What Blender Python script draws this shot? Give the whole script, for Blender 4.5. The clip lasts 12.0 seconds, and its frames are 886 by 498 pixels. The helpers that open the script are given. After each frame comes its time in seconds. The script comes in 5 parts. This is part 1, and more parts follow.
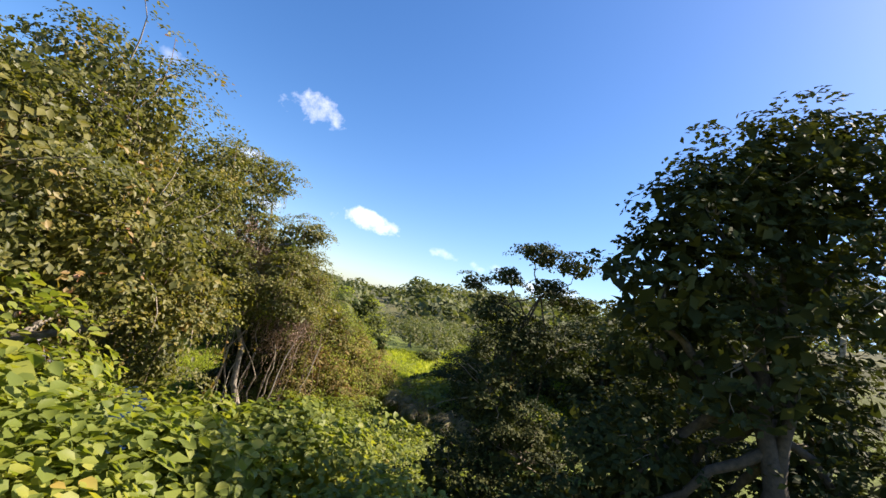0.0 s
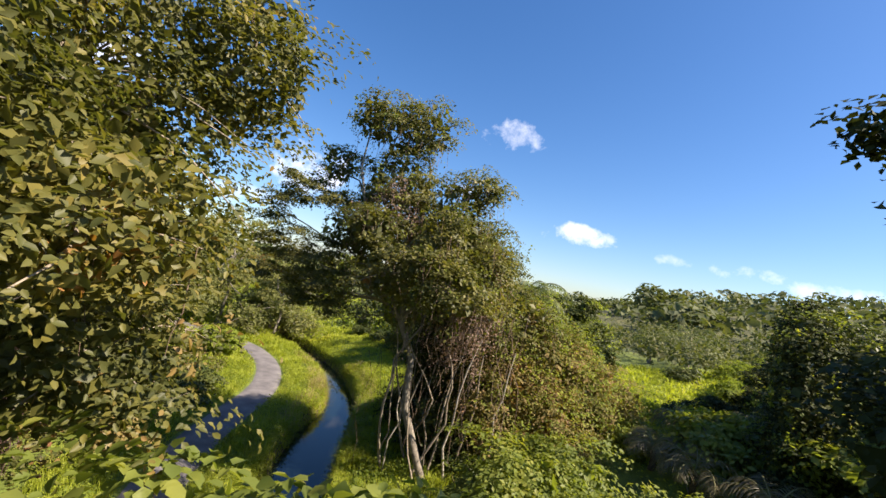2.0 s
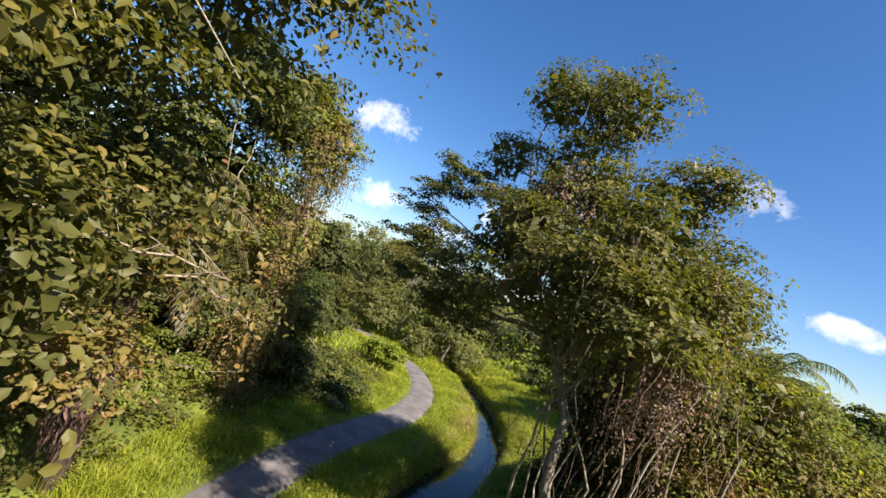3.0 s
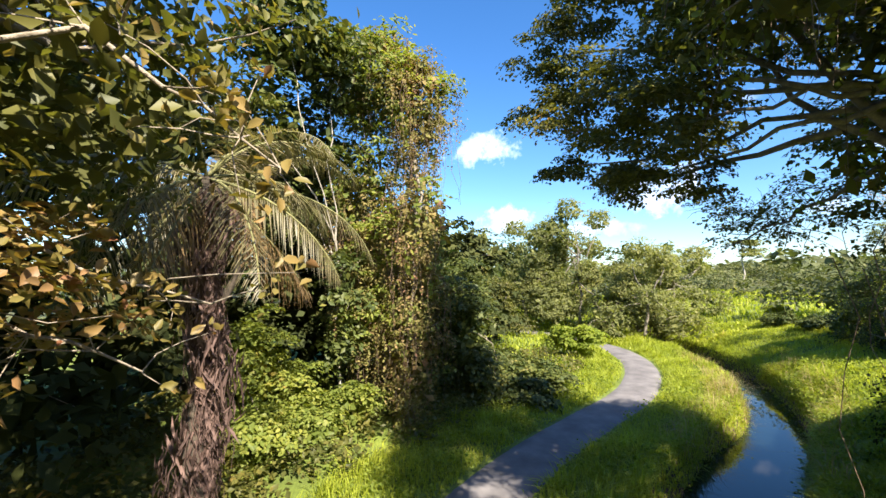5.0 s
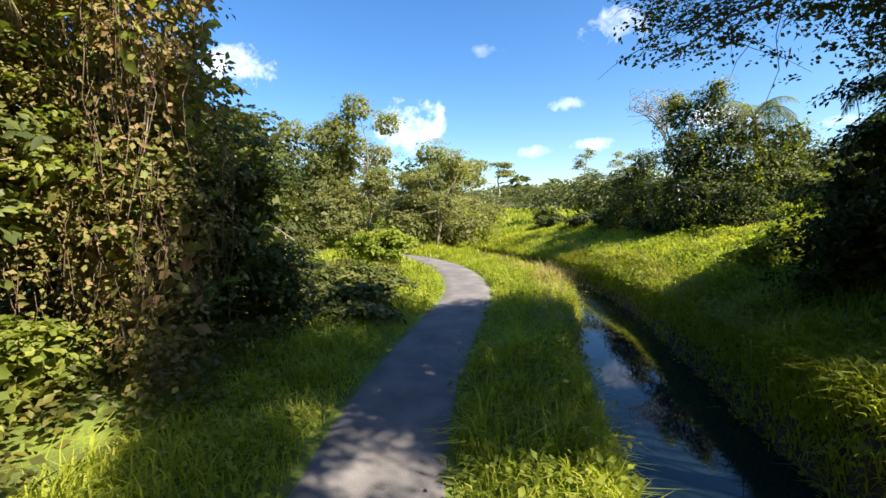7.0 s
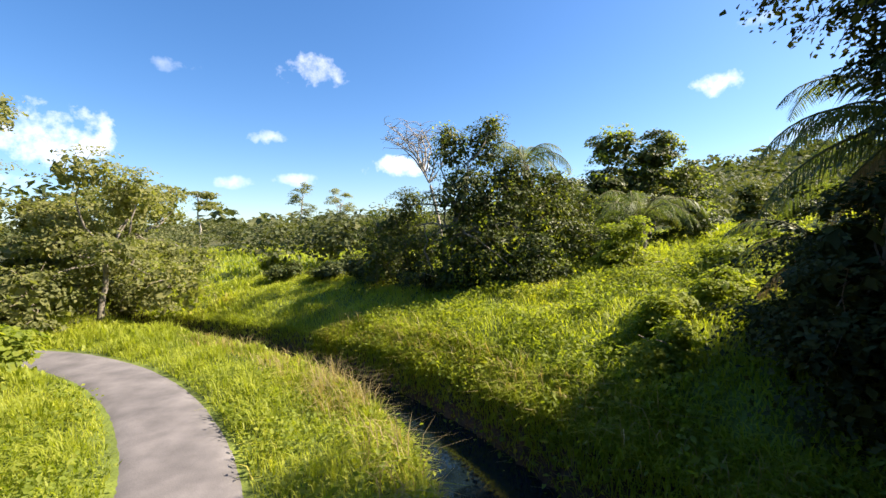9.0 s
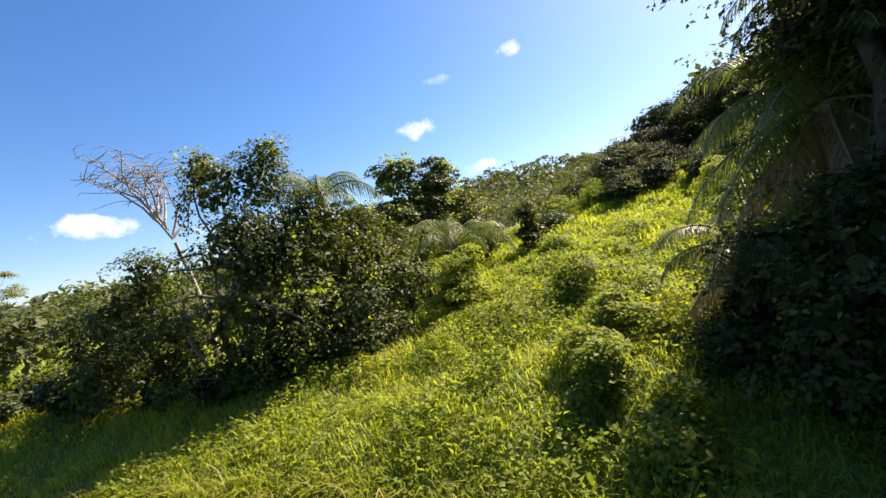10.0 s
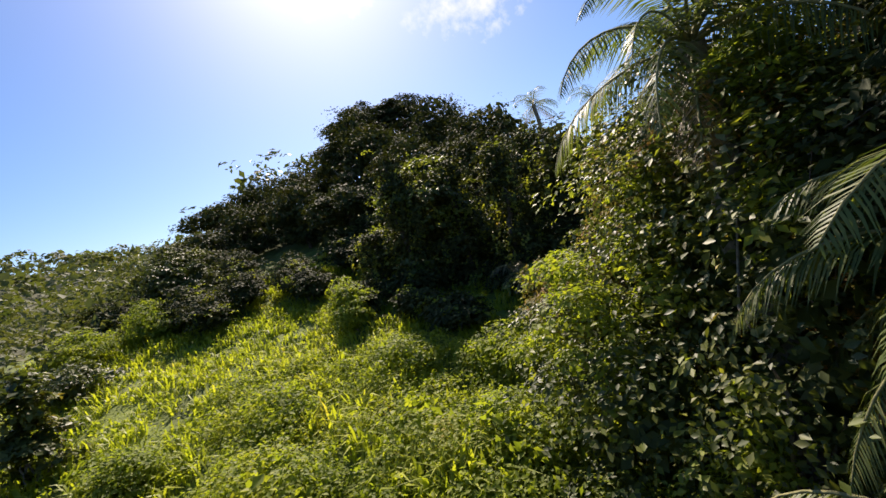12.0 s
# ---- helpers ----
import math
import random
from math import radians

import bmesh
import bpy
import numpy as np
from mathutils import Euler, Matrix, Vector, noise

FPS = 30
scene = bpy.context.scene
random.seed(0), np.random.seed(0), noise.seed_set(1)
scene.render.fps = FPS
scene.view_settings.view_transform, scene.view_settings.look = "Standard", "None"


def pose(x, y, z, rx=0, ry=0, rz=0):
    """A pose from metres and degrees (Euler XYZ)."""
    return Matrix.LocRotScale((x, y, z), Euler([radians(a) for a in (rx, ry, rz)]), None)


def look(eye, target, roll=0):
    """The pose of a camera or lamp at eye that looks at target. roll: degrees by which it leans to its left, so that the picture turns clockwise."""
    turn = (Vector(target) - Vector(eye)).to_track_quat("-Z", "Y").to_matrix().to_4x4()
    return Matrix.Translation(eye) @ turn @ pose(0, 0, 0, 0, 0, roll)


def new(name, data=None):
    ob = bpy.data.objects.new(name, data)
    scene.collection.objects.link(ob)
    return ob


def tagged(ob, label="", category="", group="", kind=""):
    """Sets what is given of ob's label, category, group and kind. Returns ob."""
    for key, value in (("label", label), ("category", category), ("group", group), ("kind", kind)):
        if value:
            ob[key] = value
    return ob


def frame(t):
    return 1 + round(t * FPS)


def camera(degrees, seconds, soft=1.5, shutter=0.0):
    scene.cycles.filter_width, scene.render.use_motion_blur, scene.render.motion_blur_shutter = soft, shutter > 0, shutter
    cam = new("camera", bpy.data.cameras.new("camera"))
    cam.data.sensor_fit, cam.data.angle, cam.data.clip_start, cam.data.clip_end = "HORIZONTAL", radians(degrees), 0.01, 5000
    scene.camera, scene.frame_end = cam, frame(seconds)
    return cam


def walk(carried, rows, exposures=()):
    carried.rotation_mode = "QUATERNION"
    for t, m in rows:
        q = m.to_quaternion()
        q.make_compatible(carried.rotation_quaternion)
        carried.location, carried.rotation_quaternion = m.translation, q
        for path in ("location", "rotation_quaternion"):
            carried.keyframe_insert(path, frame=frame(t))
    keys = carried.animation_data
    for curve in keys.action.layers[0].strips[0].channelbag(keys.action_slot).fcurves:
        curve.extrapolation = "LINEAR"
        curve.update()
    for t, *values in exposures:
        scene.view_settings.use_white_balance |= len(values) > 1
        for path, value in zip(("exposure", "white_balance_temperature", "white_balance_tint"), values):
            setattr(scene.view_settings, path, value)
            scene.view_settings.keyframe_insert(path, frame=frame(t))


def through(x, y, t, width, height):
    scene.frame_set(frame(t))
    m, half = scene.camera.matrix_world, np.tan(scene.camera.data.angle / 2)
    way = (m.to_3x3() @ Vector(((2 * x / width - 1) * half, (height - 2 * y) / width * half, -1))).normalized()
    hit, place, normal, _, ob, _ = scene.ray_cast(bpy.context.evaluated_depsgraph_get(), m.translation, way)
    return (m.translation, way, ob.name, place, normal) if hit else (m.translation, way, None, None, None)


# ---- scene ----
cam = camera(90.75, 12.0)
PATH = [
    (0, (0.385, 0.271, 8.743), (0.671, 10.164, 10.171), 14.72),
    (0.5, (0.632, 2.213, 8.650), (-0.174, 12.122, 9.731), 15.95),
    (1, (0.661, 4.119, 8.388), (-1.137, 13.909, 9.357), 13.92),
    (1.5, (0.491, 6.121, 8.061), (-2.556, 15.608, 8.907), 12.18),
    (2, (0.097, 8.203, 7.650), (-4.242, 17.180, 8.416), 10.83),
    (2.5, (-0.329, 10.114, 7.280), (-6.097, 18.243, 8.087), 11.79),
    (3, (-1.017, 11.984, 6.955), (-8.883, 18.120, 7.651), 20.84),
    (3.2, (-1.421, 12.623, 6.802), (-10.069, 17.624, 7.254), 24.48),
    (4.8, (-4.034, 14.505, 4.889), (-13.798, 16.590, 5.453), 6.14),
    (5, (-4.532, 14.379, 4.497), (-13.947, 17.681, 5.163), -0.13),
    (5.5, (-5.775, 14.279, 3.566), (-14.416, 19.284, 4.095), -7.10),
    (6, (-7.049, 14.386, 2.887), (-15.100, 20.312, 2.639), -5.13),
    (6.5, (-8.421, 14.960, 2.729), (-15.739, 21.743, 2.066), -2.68),
    (6.7, (-8.981, 15.257, 2.747), (-15.938, 22.397, 1.964), -2.23),
    (8.3, (-12.502, 18.490, 3.064), (-16.369, 27.685, 2.360), 1.40),
    (8.5, (-13.003, 19.178, 3.218), (-16.053, 28.681, 2.593), 0.52),
    (9, (-14.167, 21.054, 3.477), (-14.754, 31.033, 3.198), -1.38),
    (9.5, (-15.024, 23.079, 3.747), (-12.867, 32.844, 3.702), -4.67),
    (10, (-15.428, 25.192, 4.006), (-10.546, 33.919, 4.021), -11.09),
    (10.5, (-15.228, 27.253, 4.476), (-7.815, 33.963, 4.333), -21.87),
    (11, (-14.330, 28.976, 5.065), (-5.437, 33.469, 4.217), -24.66),
    (11.5, (-12.696, 30.380, 5.554), (-2.988, 32.580, 4.595), -19.69),
    (12, (-10.495, 31.403, 5.947), (-0.504, 31.814, 5.860), -13.84),
]
walk(cam, [(t, look(eye, target, roll)) for t, eye, target, roll in PATH],
     exposures=[(0, 1.42, 6500, 18), (1.0, 1.46, 6500, 18), (2.0, 1.25, 6500, 17), (3.0, 1.16, 6400, 16), (5.0, 1.76, 6150, 12), (6.0, 1.65, 6100, 11), (6.5, 1.58, 6200, 11), (9.0, 1.45, 6500, 15), (10.5, 1.18, 6500, 20), (12.0, 0.87, 6500, 20)])

# ---- world, sun and exposure ----
SUN_AZ, SUN_EL = 80.0, 43.0          # degrees clockwise from +y, degrees above the horizon

# cloud: bearing to the left of +y, height, half width, half height (degrees), density
CLOUDS = [
    (20.0, 20.4, 4.2, 2.6, 0.75), (8.6, 8.9, 5.0, 1.9, 1.0), (43.5, 10.6, 4.6, 4.2, 1.25), (25.4, 12.4, 2.6, 1.2, 0.7),
    (66.0, 16.4, 4.6, 3.4, 1.2), (62.8, 7.6, 4.2, 2.4, 1.0), (-29.6, 15.6, 3.2, 1.6, 0.8), (-42.5, 22.3, 1.6, 1.4, 0.8),
    (-2.0, 7.5, 2.2, 1.0, 0.6), (-9.0, 7.0, 3.2, 1.3, 0.7), (-16.5, 6.0, 3.6, 1.3, 0.7), (-82.0, 33.0, 7.5, 5.0, 0.9),
    (-98.0, 27.5, 8.5, 4.5, 0.8), (-100.0, 37.0, 3.0, 2.0, 0.8), (22.0, 7.5, 3.0, 1.1, 0.6), (28.5, 7.0, 2.6, 1.0, 0.5),
    (52.0, 6.0, 6.0, 1.5, 0.5), (-33.0, 21.0, 2.4, 0.9, 0.5), (-36.0, 9.5, 3.2, 1.2, 0.6), (34.0, 19.0, 2.4, 1.0, 0.35),
    (140.0, 18.0, 9.0, 4.0, 0.8), (-150.0, 24.0, 9.0, 4.0, 0.8), (170.0, 10.0, 8.0, 3.0, 0.8),
]


def link(tree, a, b):
    tree.links.new(a, b)


def maths(tree, op, a, b=None, c=None):
    n = tree.nodes.new("ShaderNodeMath")
    n.operation = op
    for i, v in enumerate((a, b, c)):
        if v is None:
            continue
        if isinstance(v, (int, float)):
            n.inputs[i].default_value = v
        else:
            tree.links.new(v, n.inputs[i])
    return n.outputs[0]


def build_sky():
    world = bpy.data.worlds.new("sky")
    scene.world = world
    world.use_nodes = True
    t = world.node_tree
    bg = t.nodes["Background"]
    bg.inputs["Strength"].default_value = 0.081
    sky = t.nodes.new("ShaderNodeTexSky")
    sky.sky_type = "NISHITA"
    sky.sun_disc = False
    sky.sun_elevation, sky.sun_rotation = radians(SUN_EL), radians(SUN_AZ)
    sky.air_density, sky.dust_density, sky.ozone_density = 1.0, 0.7, 3.6
    co = t.nodes.new("ShaderNodeTexCoord")
    puff = t.nodes.new("ShaderNodeTexNoise")
    puff.inputs["Scale"].default_value, puff.inputs["Detail"].default_value = 16.0, 7.0
    puff.inputs["Roughness"].default_value = 0.62
    link(t, co.outputs["Generated"], puff.inputs["Vector"])
    rough = maths(t, "MULTIPLY_ADD", puff.outputs["Fac"], 3.6, -1.98)
    total = None
    for az, el, sx, sy, dense in CLOUDS:
        a, e = radians(az), radians(el)
        ahead = Vector((-math.sin(a) * math.cos(e), math.cos(a) * math.cos(e), math.sin(e)))
        side = Vector((math.cos(a), math.sin(a), 0))
        up = side.cross(ahead)
        dots = []
        for axis, size in ((side, sx * 1.25), (up, sy)):
            d = t.nodes.new("ShaderNodeVectorMath")
            d.operation = "DOT_PRODUCT"
            link(t, co.outputs["Generated"], d.inputs[0])
            d.inputs[1].default_value = axis / math.tan(radians(size))
            dots.append(d.outputs["Value"])
        f = t.nodes.new("ShaderNodeVectorMath")
        f.operation = "DOT_PRODUCT"
        link(t, co.outputs["Generated"], f.inputs[0])
        f.inputs[1].default_value = ahead
        r = maths(t, "ADD", maths(t, "MULTIPLY", dots[0], dots[0]), maths(t, "MULTIPLY", dots[1], dots[1]))
        m = maths(t, "ADD", maths(t, "MULTIPLY_ADD", r, -0.95, 0.62), rough)
        m = maths(t, "MULTIPLY", maths(t, "MINIMUM", maths(t, "MAXIMUM", m, 0.0), 1.0), min(dense, 1.0))
        m = maths(t, "MULTIPLY", m, maths(t, "GREATER_THAN", f.outputs["Value"], 0.3))
        total = m if total is None else maths(t, "MAXIMUM", total, m)
    # thin veil near the sun's side
    mix = t.nodes.new("ShaderNodeMix")
    mix.data_type = "RGBA"
    link(t, total, mix.inputs[0])
    deep = t.nodes.new("ShaderNodeHueSaturation")
    deep.inputs["Saturation"].default_value = 1.24
    deep.inputs["Hue"].default_value = 0.502
    link(t, sky.outputs[0], deep.inputs["Color"])
    link(t, deep.outputs[0], mix.inputs[6])
    mix.inputs[7].default_value = (8.2, 8.3, 8.6, 1)
    link(t, mix.outputs[2], bg.inputs["Color"])


build_sky()
sun_data = bpy.data.lights.new("sun", "SUN")
sun_data.energy, sun_data.angle, sun_data.color = 5.0, radians(0.6), (1.0, 0.9, 0.71)
sun = new("sun", sun_data)
_a, _e = radians(SUN_AZ), radians(SUN_EL)
sun.matrix_world = look((math.sin(_a) * math.cos(_e) * 100, math.cos(_a) * math.cos(_e) * 100, math.sin(_e) * 100), (0, 0, 0))


# ---- materials ----
def material(name):
    m = bpy.data.materials.new(name)
    m.use_nodes = True
    return m, m.node_tree, m.node_tree.nodes["Principled BSDF"]


def ramp(t, fac, stops):
    n = t.nodes.new("ShaderNodeValToRGB")
    el = n.color_ramp.elements
    el[0].position, el[0].color = stops[0][0], (*stops[0][1], 1)
    el[1].position, el[1].color = stops[-1][0], (*stops[-1][1], 1)
    for p, c in stops[1:-1]:
        el.new(p).color = (*c, 1)
    link(t, fac, n.inputs[0])
    return n.outputs[0]


def noise_tex(t, scale, detail=4.0, rough=0.55, vector=None):
    n = t.nodes.new("ShaderNodeTexNoise")
    n.inputs["Scale"].default_value, n.inputs["Detail"].default_value, n.inputs["Roughness"].default_value = scale, detail, rough
    if vector is None:
        vector = t.nodes.new("ShaderNodeNewGeometry").outputs["Position"]
    link(t, vector, n.inputs["Vector"])
    return n.outputs["Fac"]


def bump(t, b, height, strength, distance):
    n = t.nodes.new("ShaderNodeBump")
    n.inputs["Strength"].default_value, n.inputs["Distance"].default_value = strength, distance
    link(t, height, n.inputs["Height"])
    link(t, n.outputs[0], b.inputs["Normal"])


def leaf_material(name, stops, glow, through=0.35, rough=0.5, patch=0.6, shine=0.38):
    """Leaves: a colour for each leaf, slow drift from bough to bough, light through the blade."""
    m, t, b = material(name)
    stops = [(p, (c[0] * 1.13, c[1], c[2] * 1.45)) for p, c in stops]
    g = t.nodes.new("ShaderNodeNewGeometry")
    per = g.outputs["Random Per Island"]
    slow = noise_tex(t, patch, 2.0)
    fac = maths(t, "ADD", maths(t, "MULTIPLY", per, 0.52), maths(t, "MULTIPLY_ADD", slow, 1.15, -0.33))
    fac = maths(t, "MINIMUM", maths(t, "MAXIMUM", fac, 0.0), 1.0)
    col = ramp(t, fac, stops)
    link(t, col, b.inputs["Base Color"])
    b.inputs["Roughness"].default_value = rough
    b.inputs["Specular IOR Level"].default_value = shine
    tr = t.nodes.new("ShaderNodeBsdfTranslucent")
    tint = t.nodes.new("ShaderNodeMix")
    tint.data_type, tint.blend_type = "RGBA", "MULTIPLY"
    tint.inputs[0].default_value = 1.0
    link(t, col, tint.inputs[6])
    tint.inputs[7].default_value = (*glow, 1)
    link(t, tint.outputs[2], tr.inputs["Color"])
    mix = t.nodes.new("ShaderNodeMixShader")
    mix.inputs[0].default_value = through
    link(t, b.outputs[0], mix.inputs[1])
    link(t, tr.outputs[0], mix.inputs[2])
    link(t, mix.outputs[0], t.nodes["Material Output"].inputs["Surface"])
    return m


def bark_material(name, dark, light, scale=9.0):
    m, t, b = material(name)
    n = noise_tex(t, scale, 6.0, 0.65)
    link(t, ramp(t, n, [(0.3, dark), (0.7, light)]), b.inputs["Base Color"])
    b.inputs["Roughness"].default_value = 0.88
    bump(t, b, noise_tex(t, scale * 3, 5.0), 0.6, 0.02)
    return m


GREEN_GLOW = (2.2, 2.3, 0.9)
LEAF_OLIVE = leaf_material("leaf_olive", [(0, (0.038, 0.05, 0.010)), (0.45, (0.079, 0.092, 0.017)), (0.8, (0.137, 0.139, 0.022)), (0.96, (0.2, 0.172, 0.03)), (1, (0.27, 0.15, 0.032))], GREEN_GLOW, 0.28, 0.5, 0.6, 0.26)
LEAF_DEEP = leaf_material("leaf_deep", [(0, (0.028, 0.047, 0.010)), (0.5, (0.058, 0.083, 0.015)), (0.9, (0.115, 0.135, 0.021)), (1, (0.205, 0.177, 0.034))], GREEN_GLOW, 0.2, 0.5, 0.6, 0.22)
LEAF_BRIGHT = leaf_material("leaf_bright", [(0, (0.068, 0.104, 0.016)), (0.5, (0.138, 0.187, 0.026)), (0.9, (0.235, 0.265, 0.036)), (1, (0.34, 0.28, 0.05))], (2.2, 2.2, 0.7), 0.36, 0.5, 0.6, 0.22)
LEAF_YELLOW = leaf_material("leaf_yellow", [(0, (0.11, 0.115, 0.02)), (0.4, (0.16, 0.145, 0.026)), (0.7, (0.22, 0.165, 0.036)), (0.88, (0.22, 0.12, 0.04)), (1, (0.19, 0.075, 0.03))], (1.7, 1.65, 0.6), 0.3)
# Darker leaf colour stands in for trees seen on their shaded side.
LEAF_SHADED = leaf_material("leaf_shaded", [(0, (0.02, 0.03, 0.008)), (0.5, (0.038, 0.052, 0.011)), (0.9, (0.075, 0.085, 0.016)), (1, (0.14, 0.115, 0.025))], GREEN_GLOW, 0.1, 0.7, 0.6, 0.12)
LEAF_FAR = leaf_material("leaf_far", [(0, (0.088, 0.115, 0.03)), (0.5, (0.165, 0.192, 0.044)), (0.9, (0.25, 0.262, 0.06)), (1, (0.31, 0.28, 0.08))], (1.6, 1.75, 0.7), 0.42, 0.75, 0.15)
LEAF_VINE = leaf_material("leaf_vine", [(0, (0.09, 0.1, 0.025)), (0.4, (0.17, 0.18, 0.036)), (0.7, (0.23, 0.19, 0.055)), (0.88, (0.28, 0.17, 0.075)), (1, (0.32, 0.29, 0.06))], (1.62, 1.56, 0.68), 0.28, 0.7, 0.6, 0.15)
LEAF_DEAD = leaf_material("leaf_dead", [(0, (0.055, 0.04, 0.024)), (0.5, (0.135, 0.095, 0.055)), (1, (0.25, 0.18, 0.1))], (1.30, 1.248, 0.595), 0.2, 0.8)
VINE_TAN = leaf_material("vine_tan", [(0, (0.11, 0.085, 0.045)), (0.5, (0.21, 0.165, 0.085)), (1, (0.34, 0.27, 0.15))], (1.4, 1.3, 0.7), 0.25, 0.8)
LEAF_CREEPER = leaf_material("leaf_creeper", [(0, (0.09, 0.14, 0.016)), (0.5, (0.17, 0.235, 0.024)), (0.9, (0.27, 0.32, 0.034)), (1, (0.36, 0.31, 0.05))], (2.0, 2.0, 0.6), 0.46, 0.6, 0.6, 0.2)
FROND_GREEN = leaf_material("frond_green", [(0, (0.05, 0.08, 0.018)), (0.5, (0.1, 0.145, 0.032)), (1, (0.21, 0.225, 0.05))], (1.9, 2.0, 0.68), 0.3, 0.46, 0.6, 0.2)
LEAF_WOOD = leaf_material("leaf_wood", [(0, (0.045, 0.062, 0.019)), (0.5, (0.082, 0.108, 0.026)), (1, (0.15, 0.16, 0.042))], (1.8, 1.9, 0.7), 0.24, 0.75, 0.1)
FROND_OLIVE = leaf_material("frond_olive", [(0, (0.085, 0.09, 0.03)), (0.5, (0.15, 0.145, 0.05)), (1, (0.25, 0.22, 0.08))], (1.8, 1.8, 0.7), 0.3, 0.42)
FROND_DRY = leaf_material("frond_dry", [(0, (0.166, 0.135, 0.038)), (0.5, (0.282, 0.208, 0.068)), (1, (0.410, 0.291, 0.102))], (1.62, 1.560, 0.680), 0.3, 0.5)
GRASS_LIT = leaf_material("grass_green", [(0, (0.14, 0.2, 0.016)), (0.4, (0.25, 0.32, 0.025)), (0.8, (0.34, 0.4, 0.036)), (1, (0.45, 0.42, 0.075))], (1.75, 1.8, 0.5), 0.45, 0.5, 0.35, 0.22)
GRASS_DRY = leaf_material("grass_straw", [(0, (0.19, 0.18, 0.045)), (0.5, (0.31, 0.275, 0.08)), (1, (0.46, 0.39, 0.15))], (1.7, 1.66, 0.7), 0.35, 0.6)
BARK_GREY = bark_material("bark_grey", (0.11, 0.09, 0.07), (0.33, 0.29, 0.23))
BARK_PALE = bark_material("bark_pale", (0.2, 0.17, 0.13), (0.55, 0.5, 0.42))
BARK_DARK = bark_material("bark_dark", (0.035, 0.028, 0.02), (0.11, 0.085, 0.06))
VINE_BROWN = bark_material("vine_stem", (0.09, 0.06, 0.04), (0.26, 0.18, 0.12), 14.0)
RIB = bark_material("palm_rib", (0.13, 0.13, 0.05), (0.27, 0.25, 0.1), 12.0)
TWIG = bark_material("twig_bark", (0.16, 0.13, 0.09), (0.4, 0.33, 0.25), 20.0)


def ground_material():
    m, t, b = material("grassy_soil")
    g = t.nodes.new("ShaderNodeNewGeometry")
    sep = t.nodes.new("ShaderNodeSeparateXYZ")
    link(t, g.outputs["Normal"], sep.inputs[0])
    turf = ramp(t, noise_tex(t, 0.7, 8.0, 0.65), [(0.3, (0.05, 0.065, 0.011)), (0.5, (0.115, 0.15, 0.018)), (0.7, (0.19, 0.23, 0.025))])
    soil = ramp(t, noise_tex(t, 5.0, 6.0), [(0.35, (0.03, 0.018, 0.01)), (0.7, (0.11, 0.065, 0.035))])
    steep = maths(t, "MULTIPLY_ADD", sep.outputs[2], -4.0, 3.5)
    steep = maths(t, "MINIMUM", maths(t, "MAXIMUM", steep, 0.0), 1.0)
    mix = t.nodes.new("ShaderNodeMix")
    mix.data_type = "RGBA"
    link(t, steep, mix.inputs[0])
    link(t, turf, mix.inputs[6])
    link(t, soil, mix.inputs[7])
    scrub = ramp(t, noise_tex(t, 0.09, 8.0, 0.7), [(0.35, (0.032, 0.036, 0.012)), (0.5, (0.062, 0.065, 0.018)), (0.65, (0.11, 0.1, 0.03))])
    away = t.nodes.new("ShaderNodeVectorMath")
    away.operation = "DISTANCE"
    link(t, g.outputs["Position"], away.inputs[0])
    away.inputs[1].default_value = (-22, 26, 0)
    wild = maths(t, "MULTIPLY_ADD", noise_tex(t, 0.2, 3.0), 1.6, maths(t, "MULTIPLY_ADD", away.outputs["Value"], 0.05, -2.95))
    wild = maths(t, "MINIMUM", maths(t, "MAXIMUM", wild, 0.0), 1.0)
    cover = t.nodes.new("ShaderNodeMix")
    cover.data_type = "RGBA"
    link(t, wild, cover.inputs[0])
    link(t, mix.outputs[2], cover.inputs[6])
    link(t, scrub, cover.inputs[7])
    link(t, cover.outputs[2], b.inputs["Base Color"])
    b.inputs["Roughness"].default_value = 0.95
    bump(t, b, noise_tex(t, 9.0, 6.0), 0.7, 0.08)
    return m


def asphalt_material():
    m, t, b = material("worn_asphalt")
    fine = noise_tex(t, 60.0, 4.0, 0.7)
    broad = noise_tex(t, 1.3, 5.0)
    both = maths(t, "ADD", maths(t, "MULTIPLY", fine, 0.45), maths(t, "MULTIPLY", broad, 0.6))
    link(t, ramp(t, both, [(0.33, (0.075, 0.068, 0.068)), (0.52, (0.145, 0.132, 0.13)), (0.72, (0.24, 0.218, 0.212))]), b.inputs["Base Color"])
    b.inputs["Roughness"].default_value = 0.9
    bump(t, b, fine, 0.5, 0.01)
    return m


def water_material():
    m, t, b = material("still_water")
    b.inputs["Base Color"].default_value = (0.006, 0.012, 0.016, 1)
    b.inputs["Roughness"].default_value = 0.03
    b.inputs["IOR"].default_value = 1.33
    b.inputs["Specular IOR Level"].default_value = 0.6
    bump(t, b, noise_tex(t, 1.4, 2.0), 0.03, 0.02)
    return m


GROUND, ASPHALT, WATER = ground_material(), asphalt_material(), water_material()


